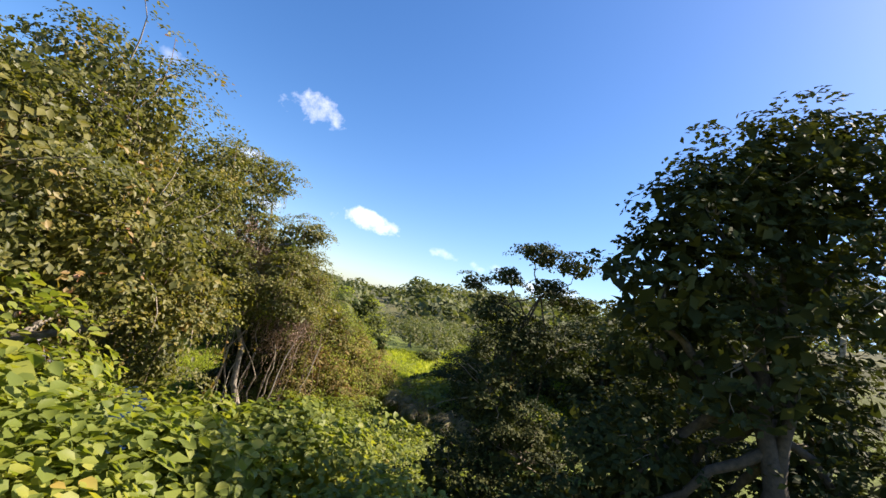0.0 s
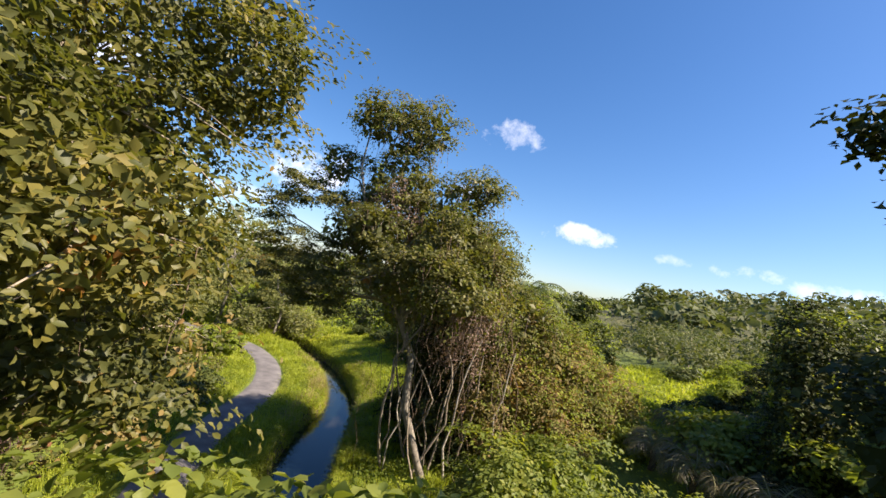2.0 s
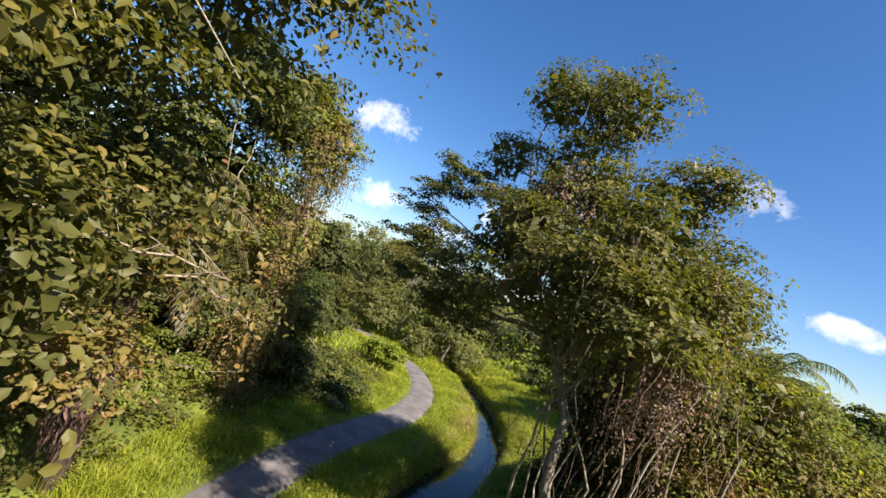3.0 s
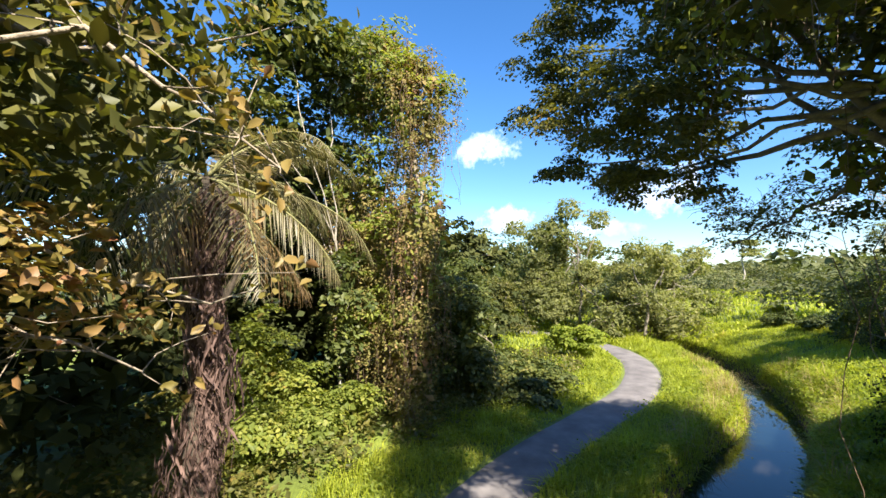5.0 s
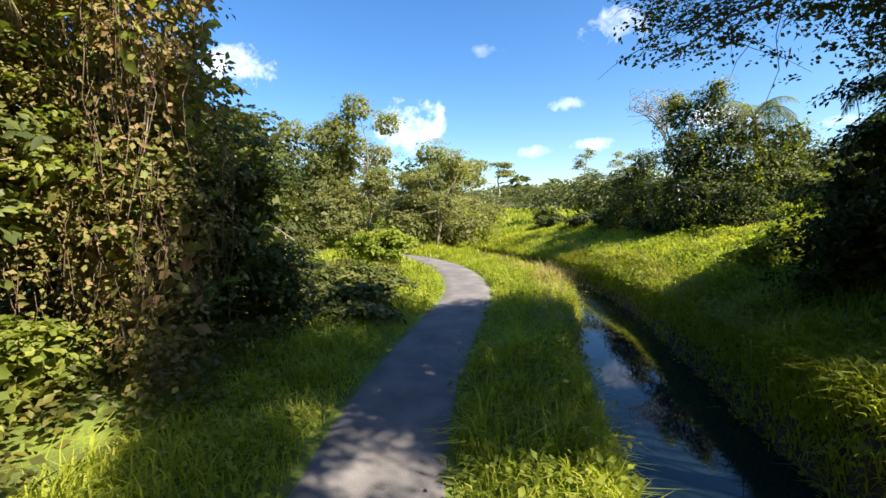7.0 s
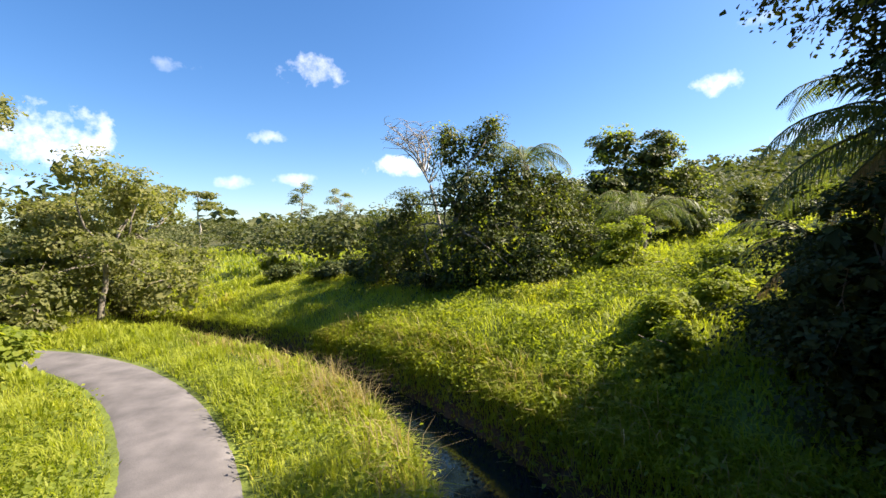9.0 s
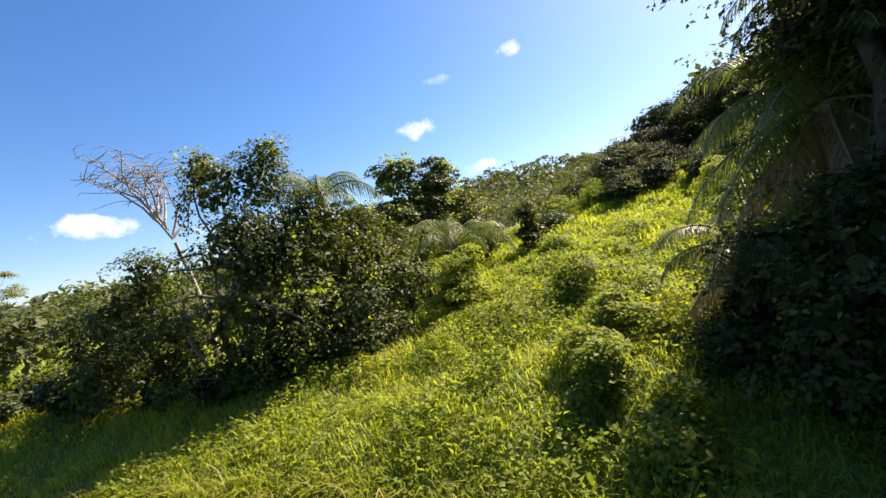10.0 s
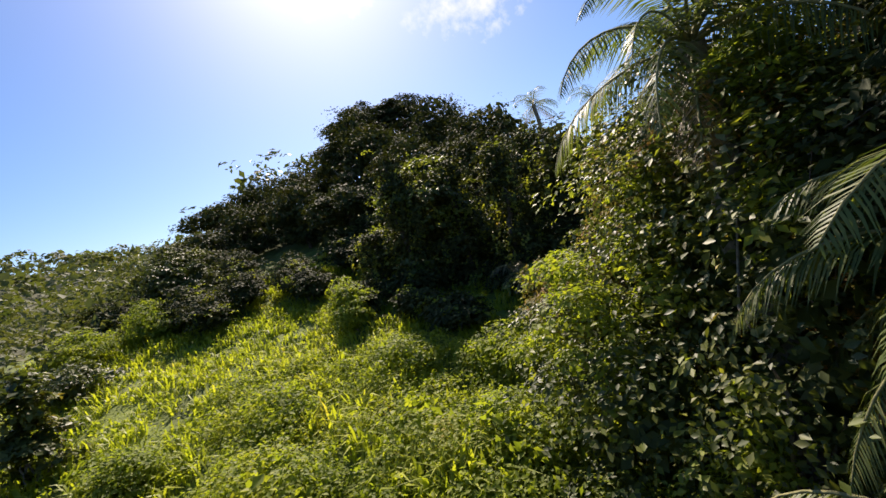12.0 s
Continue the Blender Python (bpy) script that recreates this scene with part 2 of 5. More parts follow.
# ---- mesh helpers ----
def mesh_object(name, verts, faces, mat, smooth=False):
    me = bpy.data.meshes.new(name)
    verts, faces = np.asarray(verts, np.float32), np.asarray(faces, np.int32)
    k = faces.shape[1]
    me.vertices.add(len(verts))
    me.vertices.foreach_set("co", verts.ravel())
    me.loops.add(faces.size)
    me.loops.foreach_set("vertex_index", faces.ravel())
    me.polygons.add(len(faces))
    me.polygons.foreach_set("loop_start", np.arange(0, faces.size, k, dtype=np.int32))
    me.polygons.foreach_set("loop_total", np.full(len(faces), k, np.int32))
    if smooth:
        me.polygons.foreach_set("use_smooth", np.ones(len(faces), bool))
    me.materials.append(mat)
    me.update(calc_edges=True)
    me.validate()
    return new(name, me)


def part(name, geo, mat, parent, label="", smooth=False, kind=""):
    """One mesh under a thing; geo holds places in the world."""
    verts, faces = geo
    ob = mesh_object(name, np.asarray(verts) - np.array(parent.location), faces, mat, smooth)
    ob.parent = parent
    tagged(ob, label=label, kind=kind)
    return ob


def thing(name, base, label, category, group="", kind=""):
    ob = new(name)
    ob.location = base
    ob.empty_display_size = 0.2
    return tagged(ob, label, category, group, kind)


def merge(*geos):
    vs, fs, n = [], [], 0
    for v, f in geos:
        vs.append(np.asarray(v))
        fs.append(np.asarray(f) + n)
        n += len(v)
    return np.concatenate(vs), np.concatenate(fs)


def unit(v):
    return v / np.maximum(np.linalg.norm(v, axis=-1, keepdims=True), 1e-9)


def smooth_line(points, step=0.35):
    """Catmull-Rom through points, about evenly sampled."""
    p = np.asarray(points, float)
    p = np.concatenate([[2 * p[0] - p[1]], p, [2 * p[-1] - p[-2]]])
    out = []
    for i in range(1, len(p) - 2):
        n = max(2, int(np.linalg.norm(p[i + 1] - p[i]) / step))
        t = np.linspace(0, 1, n, endpoint=False)[:, None]
        a, b, c, d = p[i - 1 : i + 3]
        out.append(0.5 * (2 * b + (c - a) * t + (2 * a - 5 * b + 4 * c - d) * t**2 + (3 * b - a - 3 * c + d) * t**3))
    return np.concatenate(out + [p[-2:-1]])


def tube(line, r0, r1, sides=6, wobble=0.0, rng=None):
    """A tapered round stem along a line."""
    line = np.asarray(line, float)
    n = len(line)
    way = unit(np.gradient(line, axis=0))
    ref = np.where(np.abs(way[:, 2:3]) > 0.9, [[1.0, 0, 0]], [[0, 0, 1.0]])
    a = unit(np.cross(way, ref))
    b = np.cross(way, a)
    ang = np.linspace(0, 2 * np.pi, sides, endpoint=False)
    r = np.linspace(r0, r1, n)[:, None]
    if wobble and rng is not None:
        r = r * (1 + wobble * rng.uniform(-1, 1, (n, sides)))
    ring = line[:, None] + r[..., None] * (np.cos(ang)[None, :, None] * a[:, None] + np.sin(ang)[None, :, None] * b[:, None])
    i, j = np.meshgrid(np.arange(n - 1), np.arange(sides), indexing="ij")
    k = (j + 1) % sides
    q = np.stack([i * sides + j, i * sides + k, (i + 1) * sides + k, (i + 1) * sides + j], -1).reshape(-1, 4)
    f = np.concatenate([q[:, [0, 1, 2]], q[:, [0, 2, 3]]])
    return ring.reshape(-1, 3), f


def leaf_geo(places, normals, size, rng, aspect=0.64, droop=0.35, spread=0.35, full=False):
    """Leaves at places facing normals: folded kites, or fuller ovate blades for the nearest."""
    n = len(places)
    nrm = unit(unit(np.asarray(normals)) + rng.normal(size=(n, 3)) * spread * 0.7)
    way = unit(np.cross(nrm, rng.normal(size=(n, 3))))
    way[:, 2] -= droop
    way = unit(way - nrm * (way * nrm).sum(1, keepdims=True) * 0.7)
    side = unit(np.cross(way, nrm))
    l = (size * rng.uniform(0.6, 1.35, (n, 1)))
    w = l * aspect * 0.5
    c = np.asarray(places)
    if not full:
        v = np.stack([c - way * l * 0.5, c + side * w + nrm * w * 0.25, c + way * l * 0.5 - nrm * l * 0.08, c - side * w + nrm * w * 0.25], 1)
        i = np.arange(n)[:, None] * 4
        return v.reshape(-1, 3), np.concatenate([i + [0, 1, 2], i + [0, 2, 3]])
    w = w * 0.86
    lift = nrm * w * 0.28
    v = np.stack([c - way * l * 0.5, c - way * l * 0.2 + side * w + lift, c + way * l * 0.18 + side * w * 0.86 + lift, c + way * l * 0.52 - nrm * l * 0.12, c + way * l * 0.18 - side * w * 0.86 + lift, c - way * l * 0.2 - side * w + lift], 1)
    i = np.arange(n)[:, None] * 6
    return v.reshape(-1, 3), np.concatenate([i + [0, 1, 2], i + [0, 2, 3], i + [0, 3, 4], i + [0, 4, 5]])


def clear_of_flight(p, room=1.05):
    """True for places that keep off the camera's flight path, left free of leaves."""
    flight = np.array([(0.5, 0.3, 8.7), (0.55, 6.1, 8.05), (-0.3, 10.1, 7.3), (-1.4, 12.6, 6.8), (-4.0, 14.5, 4.9), (-7.0, 14.4, 2.9), (-9.0, 15.3, 2.75), (-13.0, 19.2, 3.2), (-15.2, 24.0, 3.9), (-15.2, 27.3, 4.5), (-13.0, 30.2, 5.5), (-10.5, 31.4, 5.95)])
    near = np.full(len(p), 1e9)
    for a, b in zip(flight[:-1], flight[1:]):
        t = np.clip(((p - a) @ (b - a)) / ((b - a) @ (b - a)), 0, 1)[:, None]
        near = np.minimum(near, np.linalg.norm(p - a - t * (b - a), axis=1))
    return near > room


def tufts(lobes, count, per, rng, lump=0.3, inner=0.45, low=-0.75):
    """Seeds of leaf clumps in uneven lobes (x, y, z, rx, ry, rz), with their outward ways."""
    lobes = np.array(lobes, float)
    area = (lobes[:, 3] * lobes[:, 4] * lobes[:, 5]) ** (2 / 3)
    pick = rng.choice(len(lobes), max(1, count // per), p=area / area.sum())
    u = unit(rng.normal(size=(len(pick), 3)))
    u[:, 2] = np.where(u[:, 2] < low, -u[:, 2], u[:, 2])
    ph = lobes[pick, :3].sum(1)
    bumpy = np.sin(u[:, 0] * 4.1 + ph) * np.sin(u[:, 1] * 4.7 + ph * 1.7) + np.sin(u[:, 2] * 5.3 + ph * 0.6 + u[:, 0] * 3)
    r = (inner + (1 - inner) * rng.uniform(0, 1, len(pick)) ** 0.45) * (1 + lump * 0.6 * bumpy + lump * 0.16 * rng.normal(size=len(pick)))
    return lobes[pick, :3] + u * r[:, None] * lobes[pick, 3:6], u


def crown_geo(lobes, count, size, rng, per=14, clump=0.3, aspect=0.64, droop=0.35, lump=0.3, inner=0.45, off_flight=True, low=-0.75, drape=0.0, fill=0.22, full=False, core=1.0):
    """Leaves on boughs: flat uneven cushions spread over the lobes, a close inner mass of leaves, and strings of leaves that hang down."""
    arr = np.array(lobes, float)
    bough = clump * 2.5
    area = (4 * np.pi * (arr[:, 3] * arr[:, 4] * arr[:, 5]) ** (2 / 3)).sum()
    nb = int(np.clip(area / bough**2 / 1.9, 5, max(6, count / 16)))
    seeds, out = tufts(lobes, nb, 1, rng, lump, inner, low)
    rb = bough * rng.uniform(0.55, 1.25, len(seeds))
    weight = rb**2 / (rb**2).sum()
    nd = int(count * drape)
    nl = count - nd
    mean = (arr[:, 3] * arr[:, 4] * arr[:, 5]) ** (1 / 3)
    inside = np.clip(mean * 0.26, 1.2 * size, 1.7 * size if full else 2.4 * size + 0.03)
    per_lobe = (core * fill * 4.0 * 4 * np.pi * (0.7 * mean) ** 2 / (0.32 * inside**2)).astype(int)
    nf = int(per_lobe.sum())
    k = rng.choice(len(seeds), nl, p=weight)
    u = unit(rng.normal(size=(nl, 3)))
    u[:, 2] = np.where(u[:, 2] < -0.25, -u[:, 2], u[:, 2])
    r = rng.uniform(0, 1, (nl, 1)) ** 0.42
    p = seeds[k] + u * r * rb[k, None] * np.array([1.1, 1.1, 0.34])
    p[:, 2] -= 0.34 * rb[k] * (u[:, 0] ** 2 + u[:, 1] ** 2) * r[:, 0] ** 2
    nrm = u * 0.35 + out[k] * 0.45 + np.array([0, 0, 0.75]) + rng.normal(size=(nl, 3)) * 0.26
    big = np.ones((nl, 1))
    inner_leaves = None
    if nf:
        m = np.repeat(np.arange(len(arr)), per_lobe)
        v = unit(rng.normal(size=(nf, 3))) * rng.uniform(0.25, 1, (nf, 1)) ** 0.5 * 0.76
        v = v * (1 + 0.16 * np.sin(v[:, :1] * 9 + arr[m, 2:3]) * np.sin(v[:, 1:2] * 8 + arr[m, :1]))
        q = arr[m, :3] + v * arr[m, 3:6]
        n_in = v + rng.normal(size=(nf, 3)) * 0.6 + [0, 0, 0.2]
        far_off = clear_of_flight(q, 1.3) if off_flight else np.ones(nf, bool)
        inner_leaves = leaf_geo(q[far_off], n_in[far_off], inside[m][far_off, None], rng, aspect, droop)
    if nd:
        ks = 16
        top = rng.choice(len(seeds), max(1, nd // ks))
        a = np.repeat(seeds[top] + unit(rng.normal(size=(len(top), 3))) * rb[top, None] * [0.9, 0.9, 0.2], ks, 0)
        l = np.repeat(rng.uniform(0.5, 2.1, len(top)) * bough * 1.7, ks)
        p = np.concatenate([p, a + np.stack([rng.normal(size=len(a)) * 0.06, rng.normal(size=len(a)) * 0.06, -rng.uniform(0, 1, len(a)) * l], -1)])
        big = np.concatenate([big, np.ones((len(a), 1))])
        o = np.repeat(out[top], ks, 0) * [1, 1, 0.2]
        nrm = np.concatenate([nrm, o + rng.normal(size=(len(a), 3)) * 0.4 + [0, 0, 0.15]])
    if off_flight:
        keep = clear_of_flight(p)
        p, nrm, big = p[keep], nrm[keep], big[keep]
    outer = leaf_geo(p, nrm, size * big, rng, aspect, droop, 0.35, full)
    return (merge(outer, inner_leaves) if inner_leaves else outer), seeds


def strands(tops, lengths, rng, r=0.012, sway=0.25):
    """Hanging stems from tops, three-sided."""
    geos = []
    for p, l in zip(tops, lengths):
        n = 6
        s = np.linspace(0, 1, n)[:, None]
        drift = np.cumsum(rng.normal(size=(n, 3)) * sway * l / n * [1, 1, 0], 0)
        geos.append(tube(p + drift + s * [0, 0, -l], r, r * 0.5, 3))
    return merge(*geos)


def limb_line(a, b, rng, bend=0.18, n=7):
    a, b = np.asarray(a, float), np.asarray(b, float)
    s = np.linspace(0, 1, n)[:, None]
    l = np.linalg.norm(b - a)
    side = rng.normal(size=3) * bend * l
    side[2] = abs(side[2]) * 0.6
    return a + (b - a) * s + np.sin(np.pi * s) * side + rng.normal(size=(n, 3)) * 0.02 * l * np.sin(np.pi * s)


def tree(name, base, trunk_top, lobes, count, size, leaf, bark, label, category="tree", seed=1, r=0.18, group="", per=14, clump=0.3, twigs=40, lump=0.3,
         inner=0.45, aspect=0.64, droop=0.35, stems=(), stem_bark=None, second=None, vines=0, vine_len=(1.0, 3.0), limbs=True, low=-0.75, off_flight=True, drape=0.0, fill=0.22, full=False):
    """A tapered trunk, a limb into every lobe, twigs to the outer clumps, and a crown of leaves."""
    rng = np.random.default_rng(seed)
    ob = thing(name, base, label, category, group)
    line = limb_line(base, trunk_top, rng, 0.06, 9)
    part("trunk", tube(line, r, r * 0.55, 8, 0.08, rng), bark, ob, smooth=True)
    for a, b, rr in stems:
        part("stem", tube(limb_line(a, b, rng, 0.07, 8), rr, rr * 0.5, 6, 0.08, rng), stem_bark or bark, ob, smooth=True)
    if limbs:
        for lobe in lobes:
            c = np.array(lobe[:3])
            start = line[min(8, int(5 + 4 * rng.uniform(0, 1)))]
            part("limb", tube(limb_line(start, c, rng, 0.12, 8), r * 0.45, r * 0.12, 6), bark, ob, smooth=True)
    geo, seeds = crown_geo(lobes, count, size, rng, per, clump, aspect, droop, lump, inner, off_flight, low, drape, fill, full)
    part("crown", geo, leaf, ob, kind="stuff")
    if second:
        mat, n, sz = second
        g2, _ = crown_geo(lobes, n, sz, rng, per, clump * 0.8, aspect, droop, lump, 0.85, off_flight, low, 0.7 if drape else 0.0, 0.0, full)
        part("climber_leaves", g2, mat, ob, kind="stuff")
    if twigs:
        arr = np.array(lobes)
        chosen = seeds[rng.choice(len(seeds), min(twigs, len(seeds)), replace=False)]
        chosen = chosen[clear_of_flight(chosen)]
        geos = []
        for p in chosen:
            c = arr[np.argmin(np.linalg.norm((arr[:, :3] - p) / arr[:, 3:6], axis=1)), :3]
            geos.append(tube(limb_line(c + (p - c) * 0.1, p + (p - c) * 0.08, rng, 0.12, 5), 0.022, 0.006, 4))
        part("twigwork", merge(*geos), TWIG, ob, kind="stuff")
    if vines:
        tops = seeds[rng.choice(len(seeds), vines)]
        tops = tops[clear_of_flight(tops, 2.6) & clear_of_flight(tops - [0, 0, 1.5], 2.6)]
        part("vine_mesh", strands(tops, rng.uniform(*vine_len, len(tops)), rng, 0.008), VINE_BROWN, ob, kind="stuff")
    return ob


def frond_geo(length, rng, leaflets=46, width=0.5, arch=1.0, droop=0.5, rise=0.6):
    """One feather frond along +x from the origin: an arched rib with two rows of hanging leaflets."""
    s = np.linspace(0, 1, 12)
    ang = rise - (rise + arch) * s**1.3
    step = length / 11
    rib = np.stack([np.cumsum(np.cos(ang)) * step, 0 * s, np.cumsum(np.sin(ang)) * step], -1)
    rib -= rib[0]
    stem = tube(rib, 0.03, 0.006, 4)
    t = np.repeat(np.linspace(0.14, 1.0, leaflets), 2)
    side = np.tile([1.0, -1.0], leaflets)
    at = np.stack([np.interp(t, s, rib[:, k]) for k in range(3)], -1)
    way = unit(np.stack([np.interp(t, s, np.gradient(rib[:, k])) for k in range(3)], -1))
    l = width * (np.sin(np.pi * np.clip(t * 0.86 + 0.12, 0, 1)) ** 0.7) * rng.uniform(0.85, 1.15, len(t))
    out = unit(way * rng.uniform(0.45, 0.75, (len(t), 1)) + np.stack([0 * t, side, -droop * rng.uniform(0.5, 1.5, len(t))], -1))
    mid = at + out * (l * 0.5)[:, None]
    tip = at + out * l[:, None] + np.array([0, 0, -1]) * (l * 0.28 * (0.4 + droop))[:, None]
    w = 0.0085 + 0.006 * rng.uniform(size=len(t))
    wv = way * w[:, None]
    v = np.stack([at - wv * 0.6, at + wv * 0.6, mid + wv, tip, mid - wv], 1)
    i = np.arange(len(t))[:, None] * 5
    f = np.concatenate([i + [0, 1, 2], i + [0, 2, 4], i + [4, 2, 3]])
    return stem, (v.reshape(-1, 3), f)


def palm(base, top, fronds, length, label, seed, mat=None, r=0.16, dry=2, group="palms", lean=0.0, rise=(0.2, 1.2), only=None, skirt=0, leaflets=46, width=0.55):
    """A feather palm: trunk, fronds each of their own, dry ones hanging."""
    rng = np.random.default_rng(seed)
    ob = thing("palm", base, label, "palm tree", group)
    part("trunk", tube(limb_line(base, top, rng, 0.012, 9), r * 1.15, r, 10, 0.12, rng), BARK_DARK if skirt or r < 0.12 else BARK_GREY, ob, smooth=True)
    kinds = [frond_geo(length * q, rng, leaflets, width, a, d, rs) for q, a, d, rs in ((1, 0.9, 0.4, rise[1]), (0.95, 1.1, 0.6, (rise[0] + rise[1]) / 2), (1.02, 1.2, 0.8, rise[0]), (0.8, 1.0, 1.2, -0.7))]
    meshes = []
    for (rib, blade), m in zip(kinds, (mat or FROND_GREEN, mat or FROND_GREEN, mat or FROND_GREEN, FROND_DRY)):
        pair = [mesh_object("frond", *rib, RIB), mesh_object("frond_blade", *blade, m)]
        meshes.append([o.data for o in pair])
        for o in pair:
            bpy.data.objects.remove(o)
    for i in range(fronds + dry):
        k = i % 3 if i < fronds else 3
        a = only[i % len(only)] if only else i * 2.399 + rng.uniform(-0.3, 0.3)
        o = new("frond" if k < 3 else "dry_frond", meshes[k][0])
        o.parent = ob
        o.matrix_basis = Matrix.Translation(Vector(top) - Vector(base)) @ Matrix.Rotation(a, 4, "Z") @ Matrix.Rotation(rng.uniform(-0.25, 0.25), 4, "X") @ Matrix.Scale(rng.uniform(0.85, 1.12), 4)
        blade = new("frond_blade", meshes[k][1])
        blade.parent = o
        tagged(blade, kind="stuff")
    if skirt:
        p = np.array(base) + np.array([0, 0, 1]) * rng.uniform(0.15, 1, (skirt, 1)) * (np.array(top) - base)[2] * 0.95
        a = rng.uniform(0, 6.28, skirt)
        rad = 0.15 + 0.46 * rng.uniform(0, 1, skirt) ** 2 * (0.5 + 0.5 * np.sin(p[:, 2] * 2.1 + 2 * np.sin(a)))
        p = p + np.stack([np.cos(a) * rad, np.sin(a) * rad, 0 * a], -1)
        part("dead_skirt", merge(strands(p[: skirt // 6], rng.uniform(0.3, 0.9, skirt // 6), rng, 0.008, 0.3), leaf_geo(p, np.stack([np.cos(a), np.sin(a), 0.2 + 0 * a], -1) + rng.normal(size=p.shape) * 0.5, 0.34, rng, 0.16, 2.2)), LEAF_DEAD, ob, "brown hanging dead leaves round the trunk", kind="stuff")
    return ob


def shrub(name, base, lobes, count, size, leaf, label, seed, category="shrub", group="", per=12, clump=0.16, aspect=0.6, stems=5, lump=0.35, inner=0.5, off_flight=True, droop=0.25, drape=0.0, full=False, second=None, fill=0.22):
    rng = np.random.default_rng(seed)
    ob = thing(name, base, label, category, group)
    for i in range(stems):
        c = np.array(lobes[i % len(lobes)][:3]) + rng.normal(size=3) * 0.2
        part("stem", tube(limb_line(np.array(base) + rng.normal(size=3) * [0.12, 0.12, 0], c, rng, 0.15, 6), 0.03, 0.01, 5), TWIG, ob)
    geo, _ = crown_geo(lobes, count, size, rng, per, clump, aspect, droop, lump, inner, off_flight, -0.5, drape, fill, full)
    part("leaves", geo, leaf, ob, kind="stuff")
    # Bright leaves kept to the upper side, standing in for sunlit tops.
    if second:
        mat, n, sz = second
        part("lit_top_leaves", crown_geo(lobes, n, sz, rng, per, clump * 0.9, aspect, droop, lump, 0.92, off_flight, 0.1, 0.08, 0.0, full)[0], mat, ob, kind="stuff")
    return ob


# ---- the lie of the land ----
PATH_LINE = smooth_line([(34, -22, 0), (16, -9, 0), (2, 3, 0), (-3, 7.2, 0), (-7.6, 12.2, 0), (-12.1, 17.2, 0), (-14.4, 20.2, 0), (-16.3, 23.4, 0), (-17.8, 26.1, 0), (-19.4, 28.3, 0), (-21.7, 30.6, 0), (-24.6, 32.6, 0), (-28.3, 34.0, 0), (-34, 34.2, 0), (-42, 32, 0), (-60, 26, 0)])[:, :2]
STREAM_LINE = smooth_line([(36, -18, 0), (17, -6, 0), (4, 4, 0), (-1, 8.8, 0), (-5.0, 13.6, 0), (-8.2, 18.0, 0), (-10.1, 21.0, 0), (-11.4, 23.2, 0), (-13.1, 26.2, 0), (-14.4, 29.0, 0), (-16.3, 31.5, 0), (-18.4, 33.7, 0), (-20.9, 35.7, 0), (-24, 37.6, 0), (-31, 41, 0), (-45, 46, 0), (-70, 52, 0)])[:, :2]
WATER_Z = -0.62


def line_dist(p, line):
    """Distance to a line, and the side: positive to the line's right."""
    p = np.asarray(p, float)
    best, side = np.full(len(p), 1e9), np.zeros(len(p))
    for a, b in zip(line[:-1], line[1:]):
        ab = b - a
        t = np.clip(((p - a) @ ab) / (ab @ ab), 0, 1)[:, None]
        off = p - a - t * ab
        d = np.linalg.norm(off, axis=1)
        hit = d < best
        best[hit] = d[hit]
        side[hit] = np.sign(ab[1] * off[hit, 0] - ab[0] * off[hit, 1])
    return best, side


def step01(x, a, b):
    t = np.clip((x - a) / (b - a), 0, 1)
    return t * t * (3 - 2 * t)


def bell(x, y, cx, cy, sx, sy):
    return np.exp(-0.5 * (((x - cx) / sx) ** 2 + ((y - cy) / sy) ** 2))


def stream_half(y):
    """Half width of the water: wider downstream."""
    return 0.68 + 0.38 * step01(-y, -30.5, -25)


def land(x, y):
    x, y = np.asarray(x, float), np.asarray(y, float)
    p = np.stack([x.ravel(), y.ravel()], 1)
    ds, side = line_dist(p, STREAM_LINE)
    dp, _ = line_dist(p, PATH_LINE)
    ds, side, dp = (a.reshape(x.shape) for a in (ds, side, dp))
    rough = 0.10 * np.sin(x * 1.3 + 0.7 * y) * np.sin(y * 1.1 - 0.4 * x) + 0.05 * np.sin(x * 3.1 - y * 2.3)
    up = step01(y, 23, 27)
    east = -0.2 - 0.1 * up + 0.14 * step01(ds, 0.6, 1.2) + 0.55 * up * step01(ds, 0.8, 2.7) + 0.62 * (0.3 + 0.7 * step01(y, 23, 33)) * step01(ds, 1.1, 6.5) + 0.055 * np.minimum(ds, 34)
    east = east + 14 * bell(x, y, 55, 38, 25, 22)
    west = 0.04 + 0.35 * step01(dp, 3, 9)
    z = np.where(side > 0, east, west) + rough * step01(dp, 1.0, 2.2) * step01(ds, 1.0, 2.0)
    far = np.hypot(x + 10, y - 25)
    hills = 27 * bell(x, y, 175, 215, 85, 80) + 10 * bell(x, y, 70, 290, 100, 85) + 2 * bell(x, y, -190, 190, 140, 90)
    z = z + hills * step01(far, 45, 110) + 190 * bell(x, y, 520, 2250, 420, 300)
    z = z + step01(far, 60, 140) * 1.2 * np.sin(x * 0.05) * np.sin(y * 0.043)
    z = np.where(dp < 1.6, -0.02 + (z + 0.02) * step01(dp, 0.95, 1.6), z)
    half = stream_half(y)
    bank = step01(ds, half - 0.15, half + 0.42)
    return -1.25 + (z + 1.25) * bank


def spread(lo, fine_lo, fine_hi, hi, step):
    inner = np.arange(fine_lo, fine_hi, step)
    g = lambda n, a: np.cumsum(step * 1.16 ** np.arange(1, n))  # noqa: E731
    out = g(60, 0)
    left, right = fine_lo - out, inner[-1] + out
    return np.concatenate([left[left > lo][::-1], inner, right[right < hi]])


